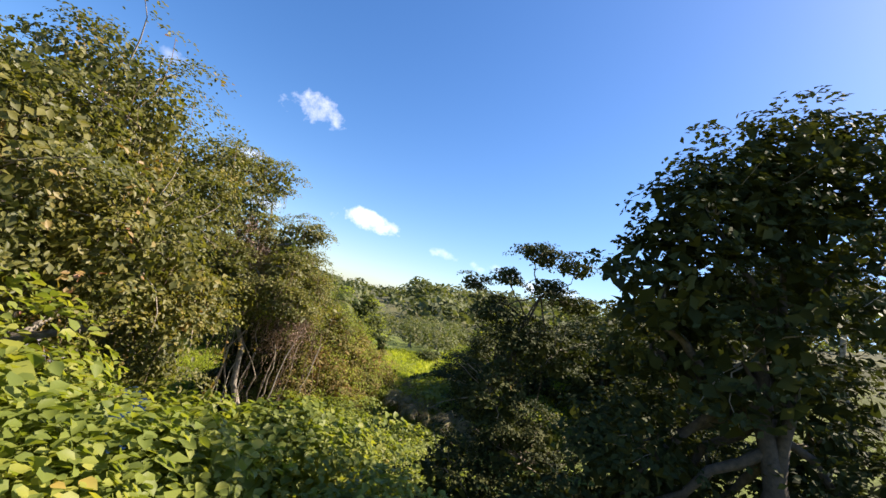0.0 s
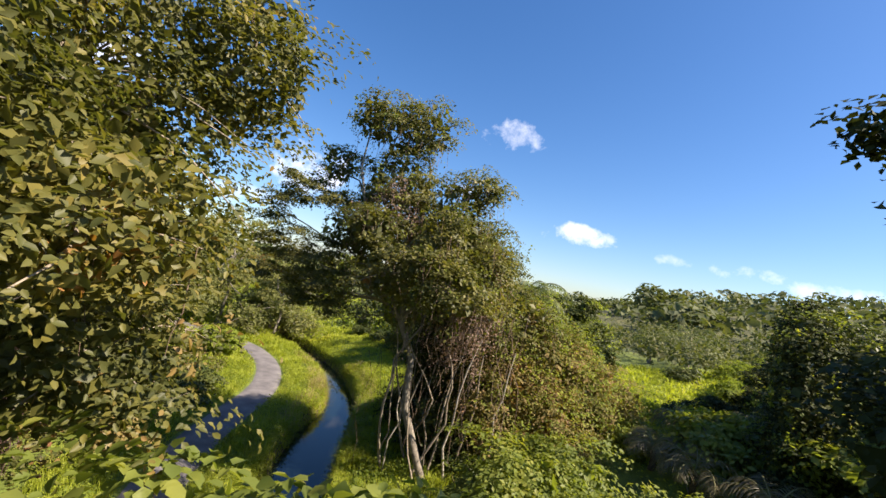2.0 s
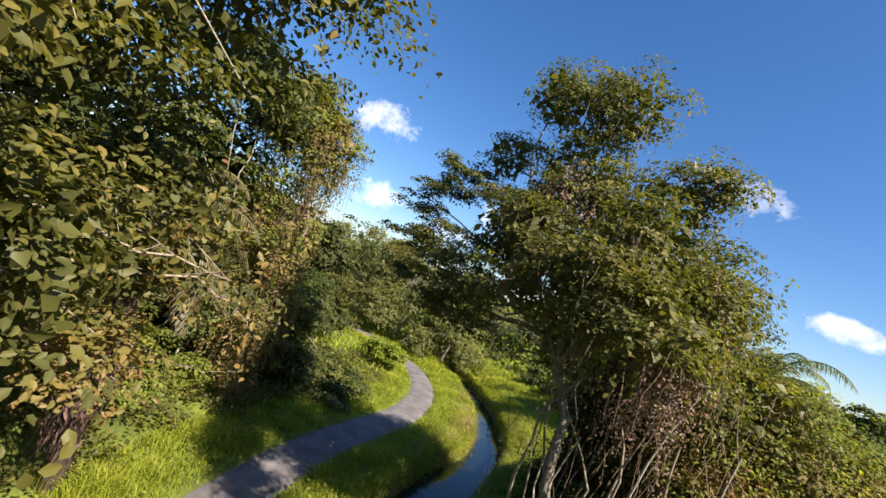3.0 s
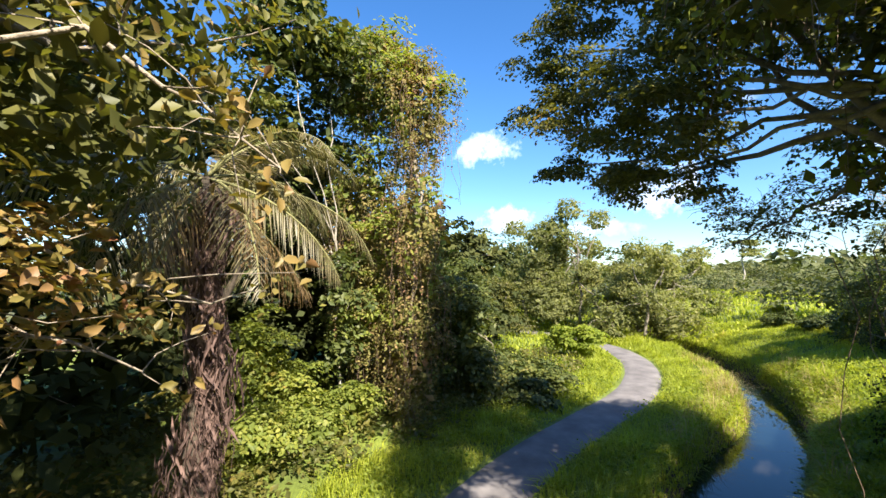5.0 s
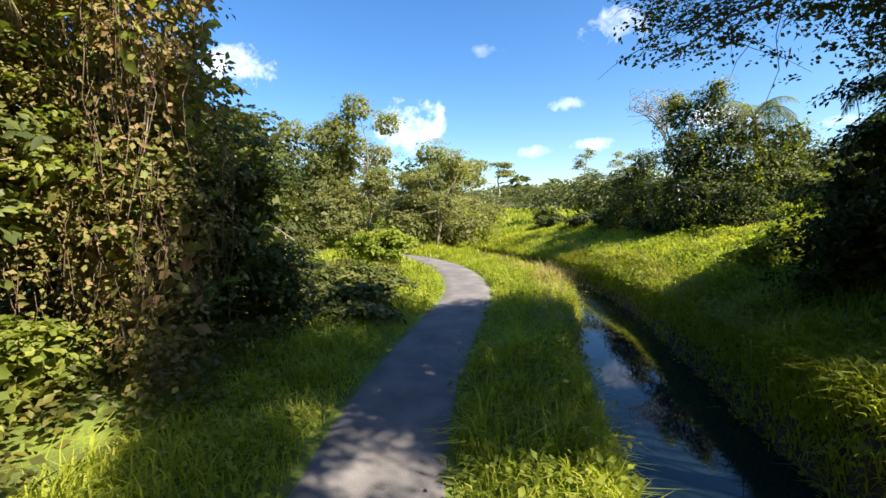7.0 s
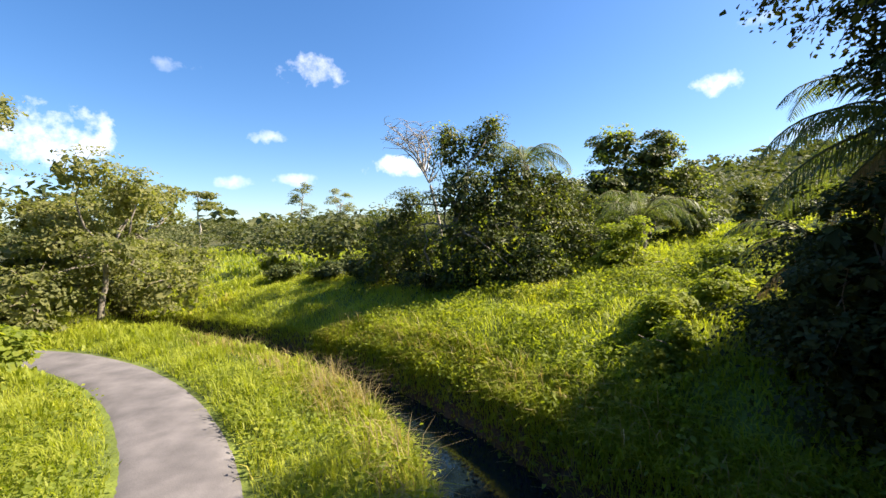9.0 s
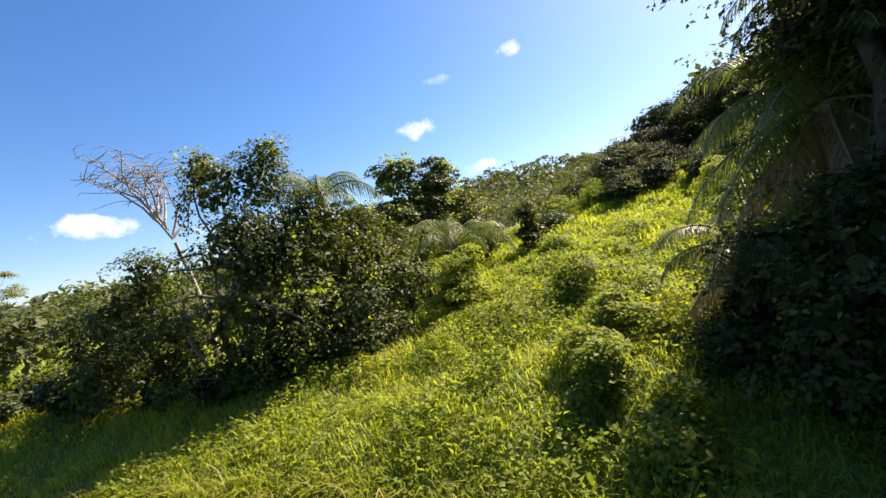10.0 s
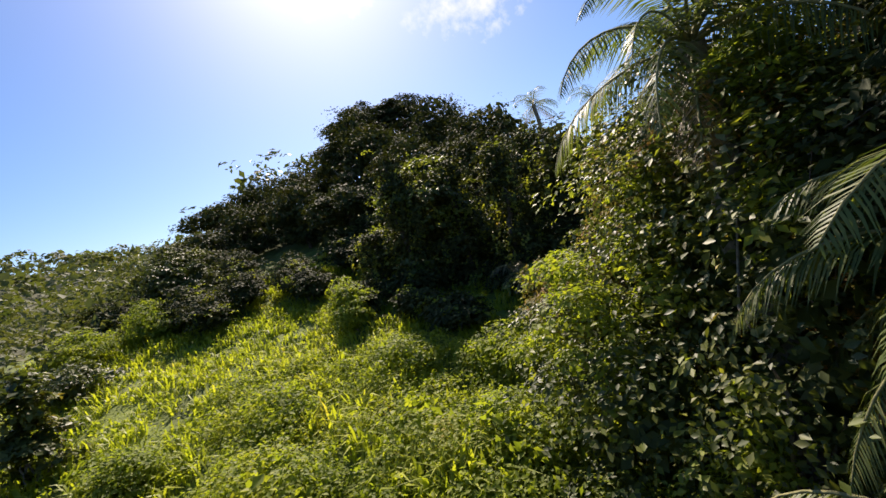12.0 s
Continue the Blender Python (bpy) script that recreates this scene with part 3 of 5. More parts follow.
def build_ground():
    xs, ys = spread(-3500, -34, 14, 3500, 0.34), spread(-3500, -4, 46, 3500, 0.34)
    gx, gy = np.meshgrid(xs, ys)
    v = np.stack([gx, gy, land(gx, gy)], -1).reshape(-1, 3)
    i, j = np.meshgrid(np.arange(len(ys) - 1), np.arange(len(xs) - 1), indexing="ij")
    a = (i * len(xs) + j).ravel()
    f = np.stack([a, a + 1, a + 1 + len(xs), a + len(xs)], -1)
    ob = mesh_object("ground", v, f, GROUND, True)
    tagged(ob, "grassy soil ground rising from a stream to hills", "ground", kind="structure")


def strip(line, half, z, ragged, rng, cols=7, edge=0.0):
    way = unit(np.gradient(line, axis=0))
    side = np.stack([way[:, 1], -way[:, 0]], 1)
    u = np.linspace(-1, 1, cols)
    h = np.broadcast_to(np.asarray(half), (len(line),))
    w = h[:, None] * u[None] + (np.abs(u) > 0.99)[None] * rng.normal(size=(len(line), cols)) * ragged
    xy = line[:, None] + w[..., None] * side[:, None]
    zz = z - 0.03 * u[None] ** 4 - edge * (np.abs(u) > 0.99)[None] + 0 * w
    v = np.concatenate([xy, zz[..., None]], -1).reshape(-1, 3)
    i, j = np.meshgrid(np.arange(len(line) - 1), np.arange(cols - 1), indexing="ij")
    a = (i * cols + j).ravel()
    return v, np.stack([a, a + 1, a + 1 + cols, a + cols], -1)


build_ground()
_rng = np.random.default_rng(5)
tagged(mesh_object("path", *strip(smooth_line(np.c_[PATH_LINE, 0 * PATH_LINE[:, 0]], 0.12)[:, :2], 0.86, 0.035, 0.012, _rng, 9, 0.06), ASPHALT, True), "narrow worn grey asphalt footpath curving through grass", "path", kind="structure")
tagged(mesh_object("water", *strip(STREAM_LINE, 1.5, WATER_Z, 0.0, _rng, 5), WATER, True), "still dark stream water reflecting blue sky", "stream", kind="structure")


# ---- grass ----
def blades(p, height, rng, width=0.012, lean=0.45):
    """Bent grass blades standing on p: three faces each."""
    n = len(p)
    a = rng.uniform(0, 6.283, n)
    way = np.stack([np.cos(a), np.sin(a), 0 * a], 1)
    across = np.stack([-np.sin(a), np.cos(a), 0 * a], 1)
    h = height[:, None]
    k = lean * rng.uniform(0.2, 1.6, (n, 1))
    w = np.broadcast_to(np.asarray(width), (n,))[:, None] * across
    mid = p + way * h * k * 0.35 + np.array([0, 0, 1]) * h * 0.62
    tip = p + way * h * k * 1.15 + np.array([0, 0, 1]) * h * np.clip(1.02 - 0.35 * k, 0.45, 1)
    v = np.stack([p - w, p + w, mid + w * 0.8, mid - w * 0.8, tip], 1).reshape(-1, 3)
    i = np.arange(n)[:, None] * 5
    return v, np.concatenate([i + [0, 1, 2], i + [0, 2, 3], i + [3, 2, 4]])


def scatter(box, n, rng, accept):
    x, y = rng.uniform(box[0], box[1], n), rng.uniform(box[2], box[3], n)
    p = np.stack([x, y], 1)
    ds, side = line_dist(p, STREAM_LINE)
    dp, _ = line_dist(p, PATH_LINE)
    keep = accept(x, y, ds, side, dp) & (dp > 0.84 + 0.1 * rng.uniform(size=n)) & (ds > stream_half(y) - 0.02)
    p, ds, dp = p[keep], ds[keep], dp[keep]
    return np.c_[p, land(p[:, 0], p[:, 1]) - 0.02], ds, dp


def patchy(p, k=0.8):
    return 0.5 + 0.5 * np.sin(p[:, 0] * k * 1.7 + 1.3 * np.sin(p[:, 1] * k)) * np.sin(p[:, 1] * k * 1.3 + 1.1 * np.sin(p[:, 0] * k * 0.9))


def grass(name, box, n, h, label, seed, accept, width=0.012, mat=None, lean=0.45, tall=0.0, bunch=1):
    rng = np.random.default_rng(seed)
    p, ds, dp = scatter(box, n // bunch, rng, accept)
    if bunch > 1:
        p, ds, dp = np.repeat(p, bunch, 0), np.repeat(ds, bunch), np.repeat(dp, bunch)
        p = p + rng.normal(size=p.shape) * [0.13, 0.13, 0.02]
    hh = h * (0.55 + 0.7 * patchy(p)) * rng.uniform(0.6, 1.35, len(p))
    if tall:
        hh = hh * (1 + tall * (patchy(p, 2.3) > 0.72))
    hh = hh * np.clip(0.5 + (dp - 0.84) * 1.1, 0.5, 1) * np.clip(0.7 + (ds - 0.9) * 0.5, 0.7, 1)
    v, f = blades(p, hh, rng, width * rng.uniform(0.7, 1.4, len(p)), lean)
    tagged(mesh_object(name, v, f, mat or GRASS_LIT), label, "grass", kind="stuff")


grass("verge_grass", (-34, -8, 13, 42), 220000, 0.28, "lush green grass along the path and stream", 11, lambda x, y, ds, s, dp: (s < 0) & ((dp < 3.0) | (ds < 3.0)) & (x < -7), 0.010, tall=0.8, lean=0.7)
grass("bank_grass", (-34, -5, 18, 45), 190000, 0.25, "lush sunlit grass on the stream's far bank", 12, lambda x, y, ds, s, dp: (s > 0) & (ds < 7.5), 0.012, tall=0.4, lean=0.8)
grass("meadow_grass", (-60, -4, 24, 75), 34000, 0.4, "bright green meadow grass", 13, lambda x, y, ds, s, dp: ((s > 0) & (ds >= 7)) | ((s < 0) & (dp > 3) & (y > 26)) | (x < -25), 0.05)
grass("hillside_grass", (-9, 16, 27, 52), 52000, 0.36, "tall broad-bladed grass on the sunny hillside", 14, lambda x, y, ds, s, dp: (s > 0) & (ds > 5) & (x > -7.5 + 0.25 * (y - 30)), 0.028, tall=0.4, bunch=9, lean=0.8)
grass("dry_grass", (-24, -8, 18, 36), 16000, 0.6, "straw-coloured seeding grass on the banks", 15, lambda x, y, ds, s, dp: (ds < 2.0) & (y > 24), 0.007, GRASS_DRY, 0.8)

grass("bank_edge_grass", (-30, -5, 17, 42), 330000, 0.27, "long grass drooping over the stream edges", 17, lambda x, y, ds, s, dp: ds < stream_half(y) + 0.75, 0.009, lean=1.0)
grass("lip_grass", (-24, -8, 19, 36), 280000, 0.33, "long sunlit grass hanging over the far bank of the stream", 18, lambda x, y, ds, s, dp: (s > 0) & (ds > stream_half(y) + 0.2) & (ds < stream_half(y) + 1.4) & (y > 22.5), 0.011, lean=0.85)
grass("seeding_grass", (-17.6, -15.2, 29.4, 32.0), 1000, 0.8, "tall straw-coloured seeding grass leaning over the stream", 16, lambda x, y, ds, s, dp: (s < 0) & (ds < 1.9), 0.005, GRASS_DRY, 0.9)


# low leafy weeds
def weeds(name, box, n, size, label, seed, accept, leaf, h=0.35):
    rng = np.random.default_rng(seed)
    p, ds, dp = scatter(box, n, rng, accept)
    p = p[patchy(p, 1.1) > 0.35]
    k = 7
    q = np.repeat(p, k, 0) + rng.normal(size=(len(p) * k, 3)) * [0.12, 0.12, 0.0] + np.c_[np.zeros((len(p) * k, 2)), rng.uniform(0.05, h, len(p) * k)]
    g = leaf_geo(q, rng.normal(size=q.shape) * 0.5 + [0, 0, 1], size, rng, 0.6, 0.2)
    tagged(mesh_object(name, *g, leaf), label, "weeds", kind="stuff")


weeds("path_weeds", (-24, -8, 13, 32), 7000, 0.10, "small leafy weeds among the grass", 21, lambda x, y, ds, s, dp: (s < 0) & (dp < 3.4), LEAF_CREEPER)
weeds("bank_weeds", (-20, -6, 20, 36), 8000, 0.11, "leafy weeds on the stream bank", 22, lambda x, y, ds, s, dp: (s > 0) & (ds < 8), LEAF_CREEPER)
weeds("forest_floor_plants", (-26, -9, 9, 28), 6000, 0.16, "broad-leaved plants on the shaded forest floor", 23, lambda x, y, ds, s, dp: (s < 0) & (dp > 2.6) & (x + 0.75 * y < 0.5), LEAF_OLIVE, 0.7)
weeds("hillside_weeds", (-8, 14, 24, 50), 3000, 0.1, "low vines and weeds on the hillside", 24, lambda x, y, ds, s, dp: (s > 0) & (ds > 6), LEAF_CREEPER, 0.5)


def creeper_carpet(name, box, n, label, seed, accept):
    """Small uneven cushions of creeper leaves, close together, with dark hollows between."""
    rng = np.random.default_rng(seed)
    p, ds, dp = scatter(box, n, rng, accept)
    r = rng.uniform(0.16, 0.5, len(p)) * (0.6 + 0.8 * patchy(p, 1.4))
    k = rng.choice(len(p), int(115 * len(p)), p=r**2 / (r**2).sum())
    u = unit(rng.normal(size=(len(k), 3)))
    u[:, 2] = np.abs(u[:, 2])
    q = p[k] + u * r[k, None] * rng.uniform(0.6, 1.05, (len(k), 1)) * [1.15, 1.15, 1.0] + [0, 0, 0.02]
    geo = leaf_geo(q, u + rng.normal(size=q.shape) * 0.3 + [0, 0, 0.4], 0.085, rng, 0.62, 0.4)
    tagged(mesh_object(name, *geo, LEAF_CREEPER), label, "creeper", kind="stuff")


creeper_carpet("hillside_creeper", (-10, 2, 29, 38.5), 620, "lumpy carpet of bright creeper leaves on the slope", 25, lambda x, y, ds, s, dp: (s > 0) & (ds > 5.5) & (x < 0.5 + 0.2 * (y - 32)))


def g(x, y):
    return float(land(np.array([x]), np.array([y]))[0])


# ---- trees by the start ----
tree("tree", (-8.2, 9.6, g(-8.2, 9.6)), (-7.4, 9.9, 8.0),
     [(-7.6, 11.2, 9.6, 2.6, 2.8, 2.9), (-6.9, 7.3, 8.8, 2.8, 2.8, 2.8), (-6.3, 12.9, 10.6, 1.4, 1.4, 1.7), (-5.5, 8.9, 8.5, 2.0, 2.0, 1.8), (-7.2, 9.6, 11.2, 2.2, 2.2, 1.8), (-4.6, 10.4, 7.6, 1.2, 1.4, 1.2), (-5.7, 11.3, 6.0, 1.3, 1.5, 1.1), (-9.8, 8.5, 10.0, 3.0, 3.0, 2.8), (-8.6, 12.6, 6.3, 1.9, 1.6, 1.5), (-10.0, 6.0, 6.0, 3.0, 3.0, 3.0)],
     52000, 0.095, LEAF_OLIVE, BARK_GREY, "tall broadleaf tree hung with climbers, olive and yellowing leaves", seed=31, r=0.24, twigs=300, lump=0.36, full=True, fill=0.26, clump=0.26, second=(LEAF_YELLOW, 1500, 0.11), drape=0.06, vines=60, vine_len=(0.6, 2.0))
big = bpy.data.objects["tree"]
_rng = np.random.default_rng(6)
dry = []
for a, b in (((-7.4, 11.4, 5.6), (-7.9, 14.3, 5.3)), ((-7.6, 11.6, 5.0), (-8.4, 13.8, 4.3)), ((-7.2, 11.6, 6.2), (-7.0, 13.6, 6.0)), ((-8.4, 11.8, 4.4), (-9.0, 13.2, 3.7))):
    l = limb_line(a, b, _rng, 0.07, 9)
    part("bare_branch", tube(l, 0.028, 0.008, 5), TWIG, big, "thin bare pale branch", smooth=True)
    for k in range(16):
        q = l[int(_rng.uniform(3, 8.9))]
        e = q + _rng.normal(size=3) * [0.35, 0.35, 0.3]
        dry.append((e, q))
part("side_twigwork", merge(*[tube(limb_line(q, e, _rng, 0.12, 4), 0.008, 0.003, 3) for e, q in dry]), TWIG, big, kind="stuff")
_p = np.repeat(np.array([e for e, q in dry]), 7, 0)
_p = _p + _rng.normal(size=_p.shape) * 0.09
part("yellowing_leaves", crown_geo([(-7.4, 12.5, 4.7, 0.9, 0.6, 0.6), (-8.2, 12.5, 4.4, 0.8, 0.6, 0.6), (-7.4, 11.8, 5.4, 0.7, 0.5, 0.5)], 1700, 0.1, _rng, clump=0.16, lump=0.4, fill=0.0, full=True)[0], LEAF_YELLOW, big, "yellowing lower leaves", kind="stuff")
part("dry_leaves", leaf_geo(_p, _rng.normal(size=_p.shape) + [0, 0, 0.6], 0.12, _rng, 0.6, 0.6, 0.35, True), LEAF_YELLOW, big, "yellow and brown dry leaves", kind="stuff")
shrub("vine_thicket", (-1.8, 10.0, g(-1.8, 10.0)), [(-2.7, 10.3, 4.5, 1.7, 1.7, 1.4), (-1.0, 11.3, 4.4, 1.7, 1.6, 1.5), (-2.0, 11.4, 4.9, 1.2, 1.1, 1.1), (-2.6, 7.0, 4.9, 1.9, 2.0, 1.7), (0.6, 9.2, 3.6, 1.9, 2.0, 1.7), (-0.4, 5.2, 4.2, 2.0, 2.4, 1.6), (-3.4, 4.2, 5.2, 2.0, 2.0, 1.8), (-4.8, 5.8, 6.0, 1.9, 2.1, 1.6), (-5.6, 8.2, 5.0, 1.6, 1.6, 1.4), (-1.8, 9.5, 2.4, 2.4, 2.6, 2.0)],
      19000, 0.17, LEAF_BRIGHT, "dense sunlit thicket of broad-leaved climbing vine", 32, "vine thicket", per=10, clump=0.3, aspect=0.85, stems=9, full=True)
shrub("scrub_thicket", (-1.0, 19.0, g(-1.0, 19.0)), [(-1.2, 15.2, 2.6, 2.3, 2.2, 1.7), (-2.4, 20.6, 2.5, 1.9, 1.9, 1.2), (0.4, 19.0, 2.2, 2.4, 2.4, 1.3), (-1.6, 22.8, 2.4, 2.2, 2.0, 1.2), (2.6, 16.0, 2.3, 2.0, 2.4, 1.4), (2.8, 22.5, 2.0, 2.2, 2.4, 1.2), (4.5, 26.5, 2.4, 2.2, 2.0, 1.4), (0.6, 28.2, 2.5, 2.0, 1.8, 1.3)],
      24000, 0.16, LEAF_BRIGHT, "low green scrub overgrown with creepers", 33, "scrub", per=12, clump=0.28, stems=12)
# Backlit look of the next two trees comes from the darkened leaf colour.
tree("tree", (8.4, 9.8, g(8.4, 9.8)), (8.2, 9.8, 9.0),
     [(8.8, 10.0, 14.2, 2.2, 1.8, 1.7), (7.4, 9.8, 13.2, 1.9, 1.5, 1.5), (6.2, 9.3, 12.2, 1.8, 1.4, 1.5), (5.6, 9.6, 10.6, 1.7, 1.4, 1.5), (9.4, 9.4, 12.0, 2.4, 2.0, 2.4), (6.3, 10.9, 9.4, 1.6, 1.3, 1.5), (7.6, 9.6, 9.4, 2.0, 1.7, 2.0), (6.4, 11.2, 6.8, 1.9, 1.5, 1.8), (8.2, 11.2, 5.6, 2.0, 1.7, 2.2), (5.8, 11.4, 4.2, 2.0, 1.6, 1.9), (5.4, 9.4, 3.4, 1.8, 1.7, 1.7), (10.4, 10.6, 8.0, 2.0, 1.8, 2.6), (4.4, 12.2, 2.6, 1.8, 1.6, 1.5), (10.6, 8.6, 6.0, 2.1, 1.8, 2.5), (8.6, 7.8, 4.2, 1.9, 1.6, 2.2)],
     30000, 0.17, LEAF_SHADED, BARK_DARK, "large dense tree seen against the light, leaf colour darkened to suit", seed=34, r=0.3, twigs=120, clump=0.26, lump=0.22)
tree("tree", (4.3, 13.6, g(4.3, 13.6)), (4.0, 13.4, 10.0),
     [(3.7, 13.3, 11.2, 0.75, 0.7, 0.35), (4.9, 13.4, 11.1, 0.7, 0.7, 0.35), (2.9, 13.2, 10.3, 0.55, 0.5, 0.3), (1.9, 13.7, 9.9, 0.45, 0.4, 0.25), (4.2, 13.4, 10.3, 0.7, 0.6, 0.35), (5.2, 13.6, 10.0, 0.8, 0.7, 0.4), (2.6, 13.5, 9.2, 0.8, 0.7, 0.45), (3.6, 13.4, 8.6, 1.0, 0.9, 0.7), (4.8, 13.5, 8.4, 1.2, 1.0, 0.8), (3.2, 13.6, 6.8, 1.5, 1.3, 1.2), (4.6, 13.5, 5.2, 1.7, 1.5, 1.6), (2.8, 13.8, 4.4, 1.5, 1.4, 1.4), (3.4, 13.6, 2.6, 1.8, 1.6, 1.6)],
     24000, 0.105, LEAF_SHADED, BARK_DARK, "slender open-crowned tree above bushes, leaves darkened for backlight", seed=35, r=0.06, twigs=140, clump=0.17, fill=0.2, lump=0.3)

# ---- the vine-hung clump beside the stream ----
clump = tree("vine_clad_tree", (-5.9, 22.4, g(-5.9, 22.4)), (-7.8, 21.7, 9.0),
     [(-8.8, 21.2, 12.8, 1.3, 1.2, 1.2), (-7.7, 21.5, 12.9, 1.05, 1.0, 1.15), (-9.6, 20.7, 13.1, 1.0, 0.9, 0.95), (-6.6, 18.9, 7.6, 1.4, 1.0, 1.1), (-5.4, 19.5, 8.9, 1.2, 1.0, 1.1), (-7.7, 19.4, 8.8, 1.1, 0.9, 0.9), (-4.4, 18.9, 7.5, 1.1, 0.9, 0.85), (-5.3, 18.4, 8.0, 0.9, 0.7, 0.7), (-10.9, 20.9, 11.3, 0.95, 0.9, 0.85), (-8.6, 21.6, 10.9, 1.7, 1.5, 1.3),
      (-9.6, 20.6, 8.9, 1.2, 1.0, 1.0), (-8.7, 20.6, 8.6, 1.3, 1.1, 1.2), (-7.6, 20.9, 9.9, 1.2, 1.0, 1.2),
      (-6.2, 21.9, 10.4, 1.25, 1.1, 1.15), (-5.2, 21.6, 10.9, 0.7, 0.7, 0.7), (-6.4, 21.9, 8.8, 1.5, 1.3, 1.3), (-5.0, 22.4, 8.6, 1.35, 1.2, 1.4), (-4.7, 21.4, 7.8, 1.2, 1.0, 1.3), (-5.4, 23.6, 6.8, 1.4, 1.1, 1.2), (-7.2, 21.2, 7.2, 1.2, 0.9, 0.8),
      (-8.8, 24.0, 9.2, 1.6, 1.3, 0.9), (-7.4, 25.4, 9.4, 1.6, 1.4, 1.0), (-6.6, 23.8, 8.4, 1.6, 1.5, 1.8), (-8.6, 23.6, 6.6, 1.5, 1.3, 1.2), (-4.4, 25.0, 6.6, 1.6, 1.2, 1.6)],
     58000, 0.105, LEAF_OLIVE, BARK_GREY, "tall tree smothered in climbers, pale leaning stems below", seed=41, r=0.16, twigs=260, clump=0.21, lump=0.24, vines=420, vine_len=(0.5, 2.2), second=(LEAF_BRIGHT, 7000, 0.095), drape=0.05, fill=0.15,
     stem_bark=TWIG, stems=[((-7.7, 22.8, 0.3), (-7.0, 22.4, 6.0), 0.055), ((-7.0, 23.6, 0.4), (-8.4, 23.0, 5.8), 0.05), ((-6.0, 24.9, 0.5), (-6.2, 24.5, 6.0), 0.06), ((-5.4, 23.6, 0.5), (-4.8, 23.2, 5.4), 0.045), ((-6.6, 22.4, 0.4), (-5.6, 21.8, 5.6), 0.05), ((-6.3, 23.0, 0.4), (-7.2, 22.2, 5.2), 0.04), ((-8.3, 23.4, 0.3), (-8.0, 23.0, 5.6), 0.03), ((-5.8, 22.2, 0.4), (-6.2, 21.6, 4.8), 0.035)])
_rng = np.random.default_rng(4)
for k in range(8):
    a = np.array([_rng.uniform(-8.6, -4.2), _rng.uniform(22.4, 25.0), 0.3])
    part("stem", tube(limb_line(a, a + [_rng.uniform(-0.8, 0.8), _rng.uniform(-0.6, 0.3), _rng.uniform(4.0, 6.4)], _rng, 0.03, 8), _rng.uniform(0.022, 0.05), 0.018, 6), TWIG if k % 2 else BARK_PALE, clump, smooth=True)
_tops = np.stack([_rng.uniform(-9.0, -3.6, 46), _rng.uniform(21.4, 24.6, 46), _rng.uniform(4.6, 7.2, 46)], 1)
part("hanging_vines", strands(_tops, _rng.uniform(1.0, 4.6, 46), _rng, 0.011, 0.3), VINE_BROWN, clump, "thin brown vines hanging to the ground", kind="stuff")
SIDE = [(-11.2, 20.0, 9.9, 1.2, 1.0, 0.7), (-12.3, 19.6, 9.2, 0.9, 0.8, 0.6), (-11.6, 19.8, 7.9, 1.5, 1.2, 0.9), (-10.0, 19.9, 7.5, 1.4, 1.2, 0.9), (-10.7, 20.8, 6.3, 1.3, 1.1, 0.6), (-12.6, 20.4, 7.0, 0.9, 0.8, 0.5), (-9.2, 19.4, 6.6, 0.9, 0.8, 0.6), (-10.2, 21.4, 10.0, 1.0, 0.9, 0.7)]
for lobe in SIDE:
    part("bough", tube(limb_line((-7.5, 21.8, 6.8), lobe[:3], _rng, 0.08, 9), 0.055, 0.014, 6), BARK_GREY, clump, smooth=True)
part("bough_leaves", crown_geo(SIDE, 32000, 0.088, _rng, clump=0.15, lump=0.4, fill=0.0)[0], LEAF_OLIVE, clump, kind="stuff")
part("bough", tube(limb_line((-8.6, 23.0, 6.2), (-11.9, 23.9, 5.2), _rng, 0.08, 9), 0.05, 0.012, 6), BARK_GREY, clump, smooth=True)
part("bough_leaves", crown_geo([(-11.2, 24.1, 5.5, 1.1, 0.8, 0.6), (-10.2, 24.3, 5.9, 1.2, 0.9, 0.8), (-12.1, 23.8, 6.0, 0.6, 0.5, 0.4), (-9.4, 24.6, 5.2, 0.8, 0.8, 0.8)], 3600, 0.085, _rng, clump=0.14, lump=0.45, fill=0.0)[0], LEAF_OLIVE, clump, kind="stuff")
part("bough", tube(limb_line((-8.4, 21.8, 6.6), (-13.1, 21.7, 6.5), _rng, 0.05, 9), 0.06, 0.012, 6), BARK_GREY, clump, smooth=True)
part("bough_leaves", crown_geo([(-12.6, 21.7, 6.7, 0.8, 0.6, 0.4), (-11.2, 21.8, 7.1, 1.2, 0.8, 0.6), (-13.1, 22.0, 6.6, 0.4, 0.4, 0.3)], 3600, 0.085, _rng, clump=0.14, lump=0.45, fill=0.05)[0], LEAF_OLIVE, clump, kind="stuff")
part("dead_vine_drape", crown_geo([(-7.8, 20.2, 9.9, 0.8, 0.5, 0.7), (-8.6, 20.2, 9.4, 0.6, 0.5, 0.7), (-6.6, 20.9, 9.3, 0.8, 0.5, 0.8), (-4.7, 21.6, 7.2, 0.8, 0.6, 1.0), (-5.6, 22.4, 6.6, 0.9, 0.6, 1.2)], 9000, 0.075, _rng, clump=0.2, lump=0.4, drape=0.9, fill=0.0)[0], VINE_TAN, clump, "brown dead vines hanging in veils", kind="stuff")
tw = []
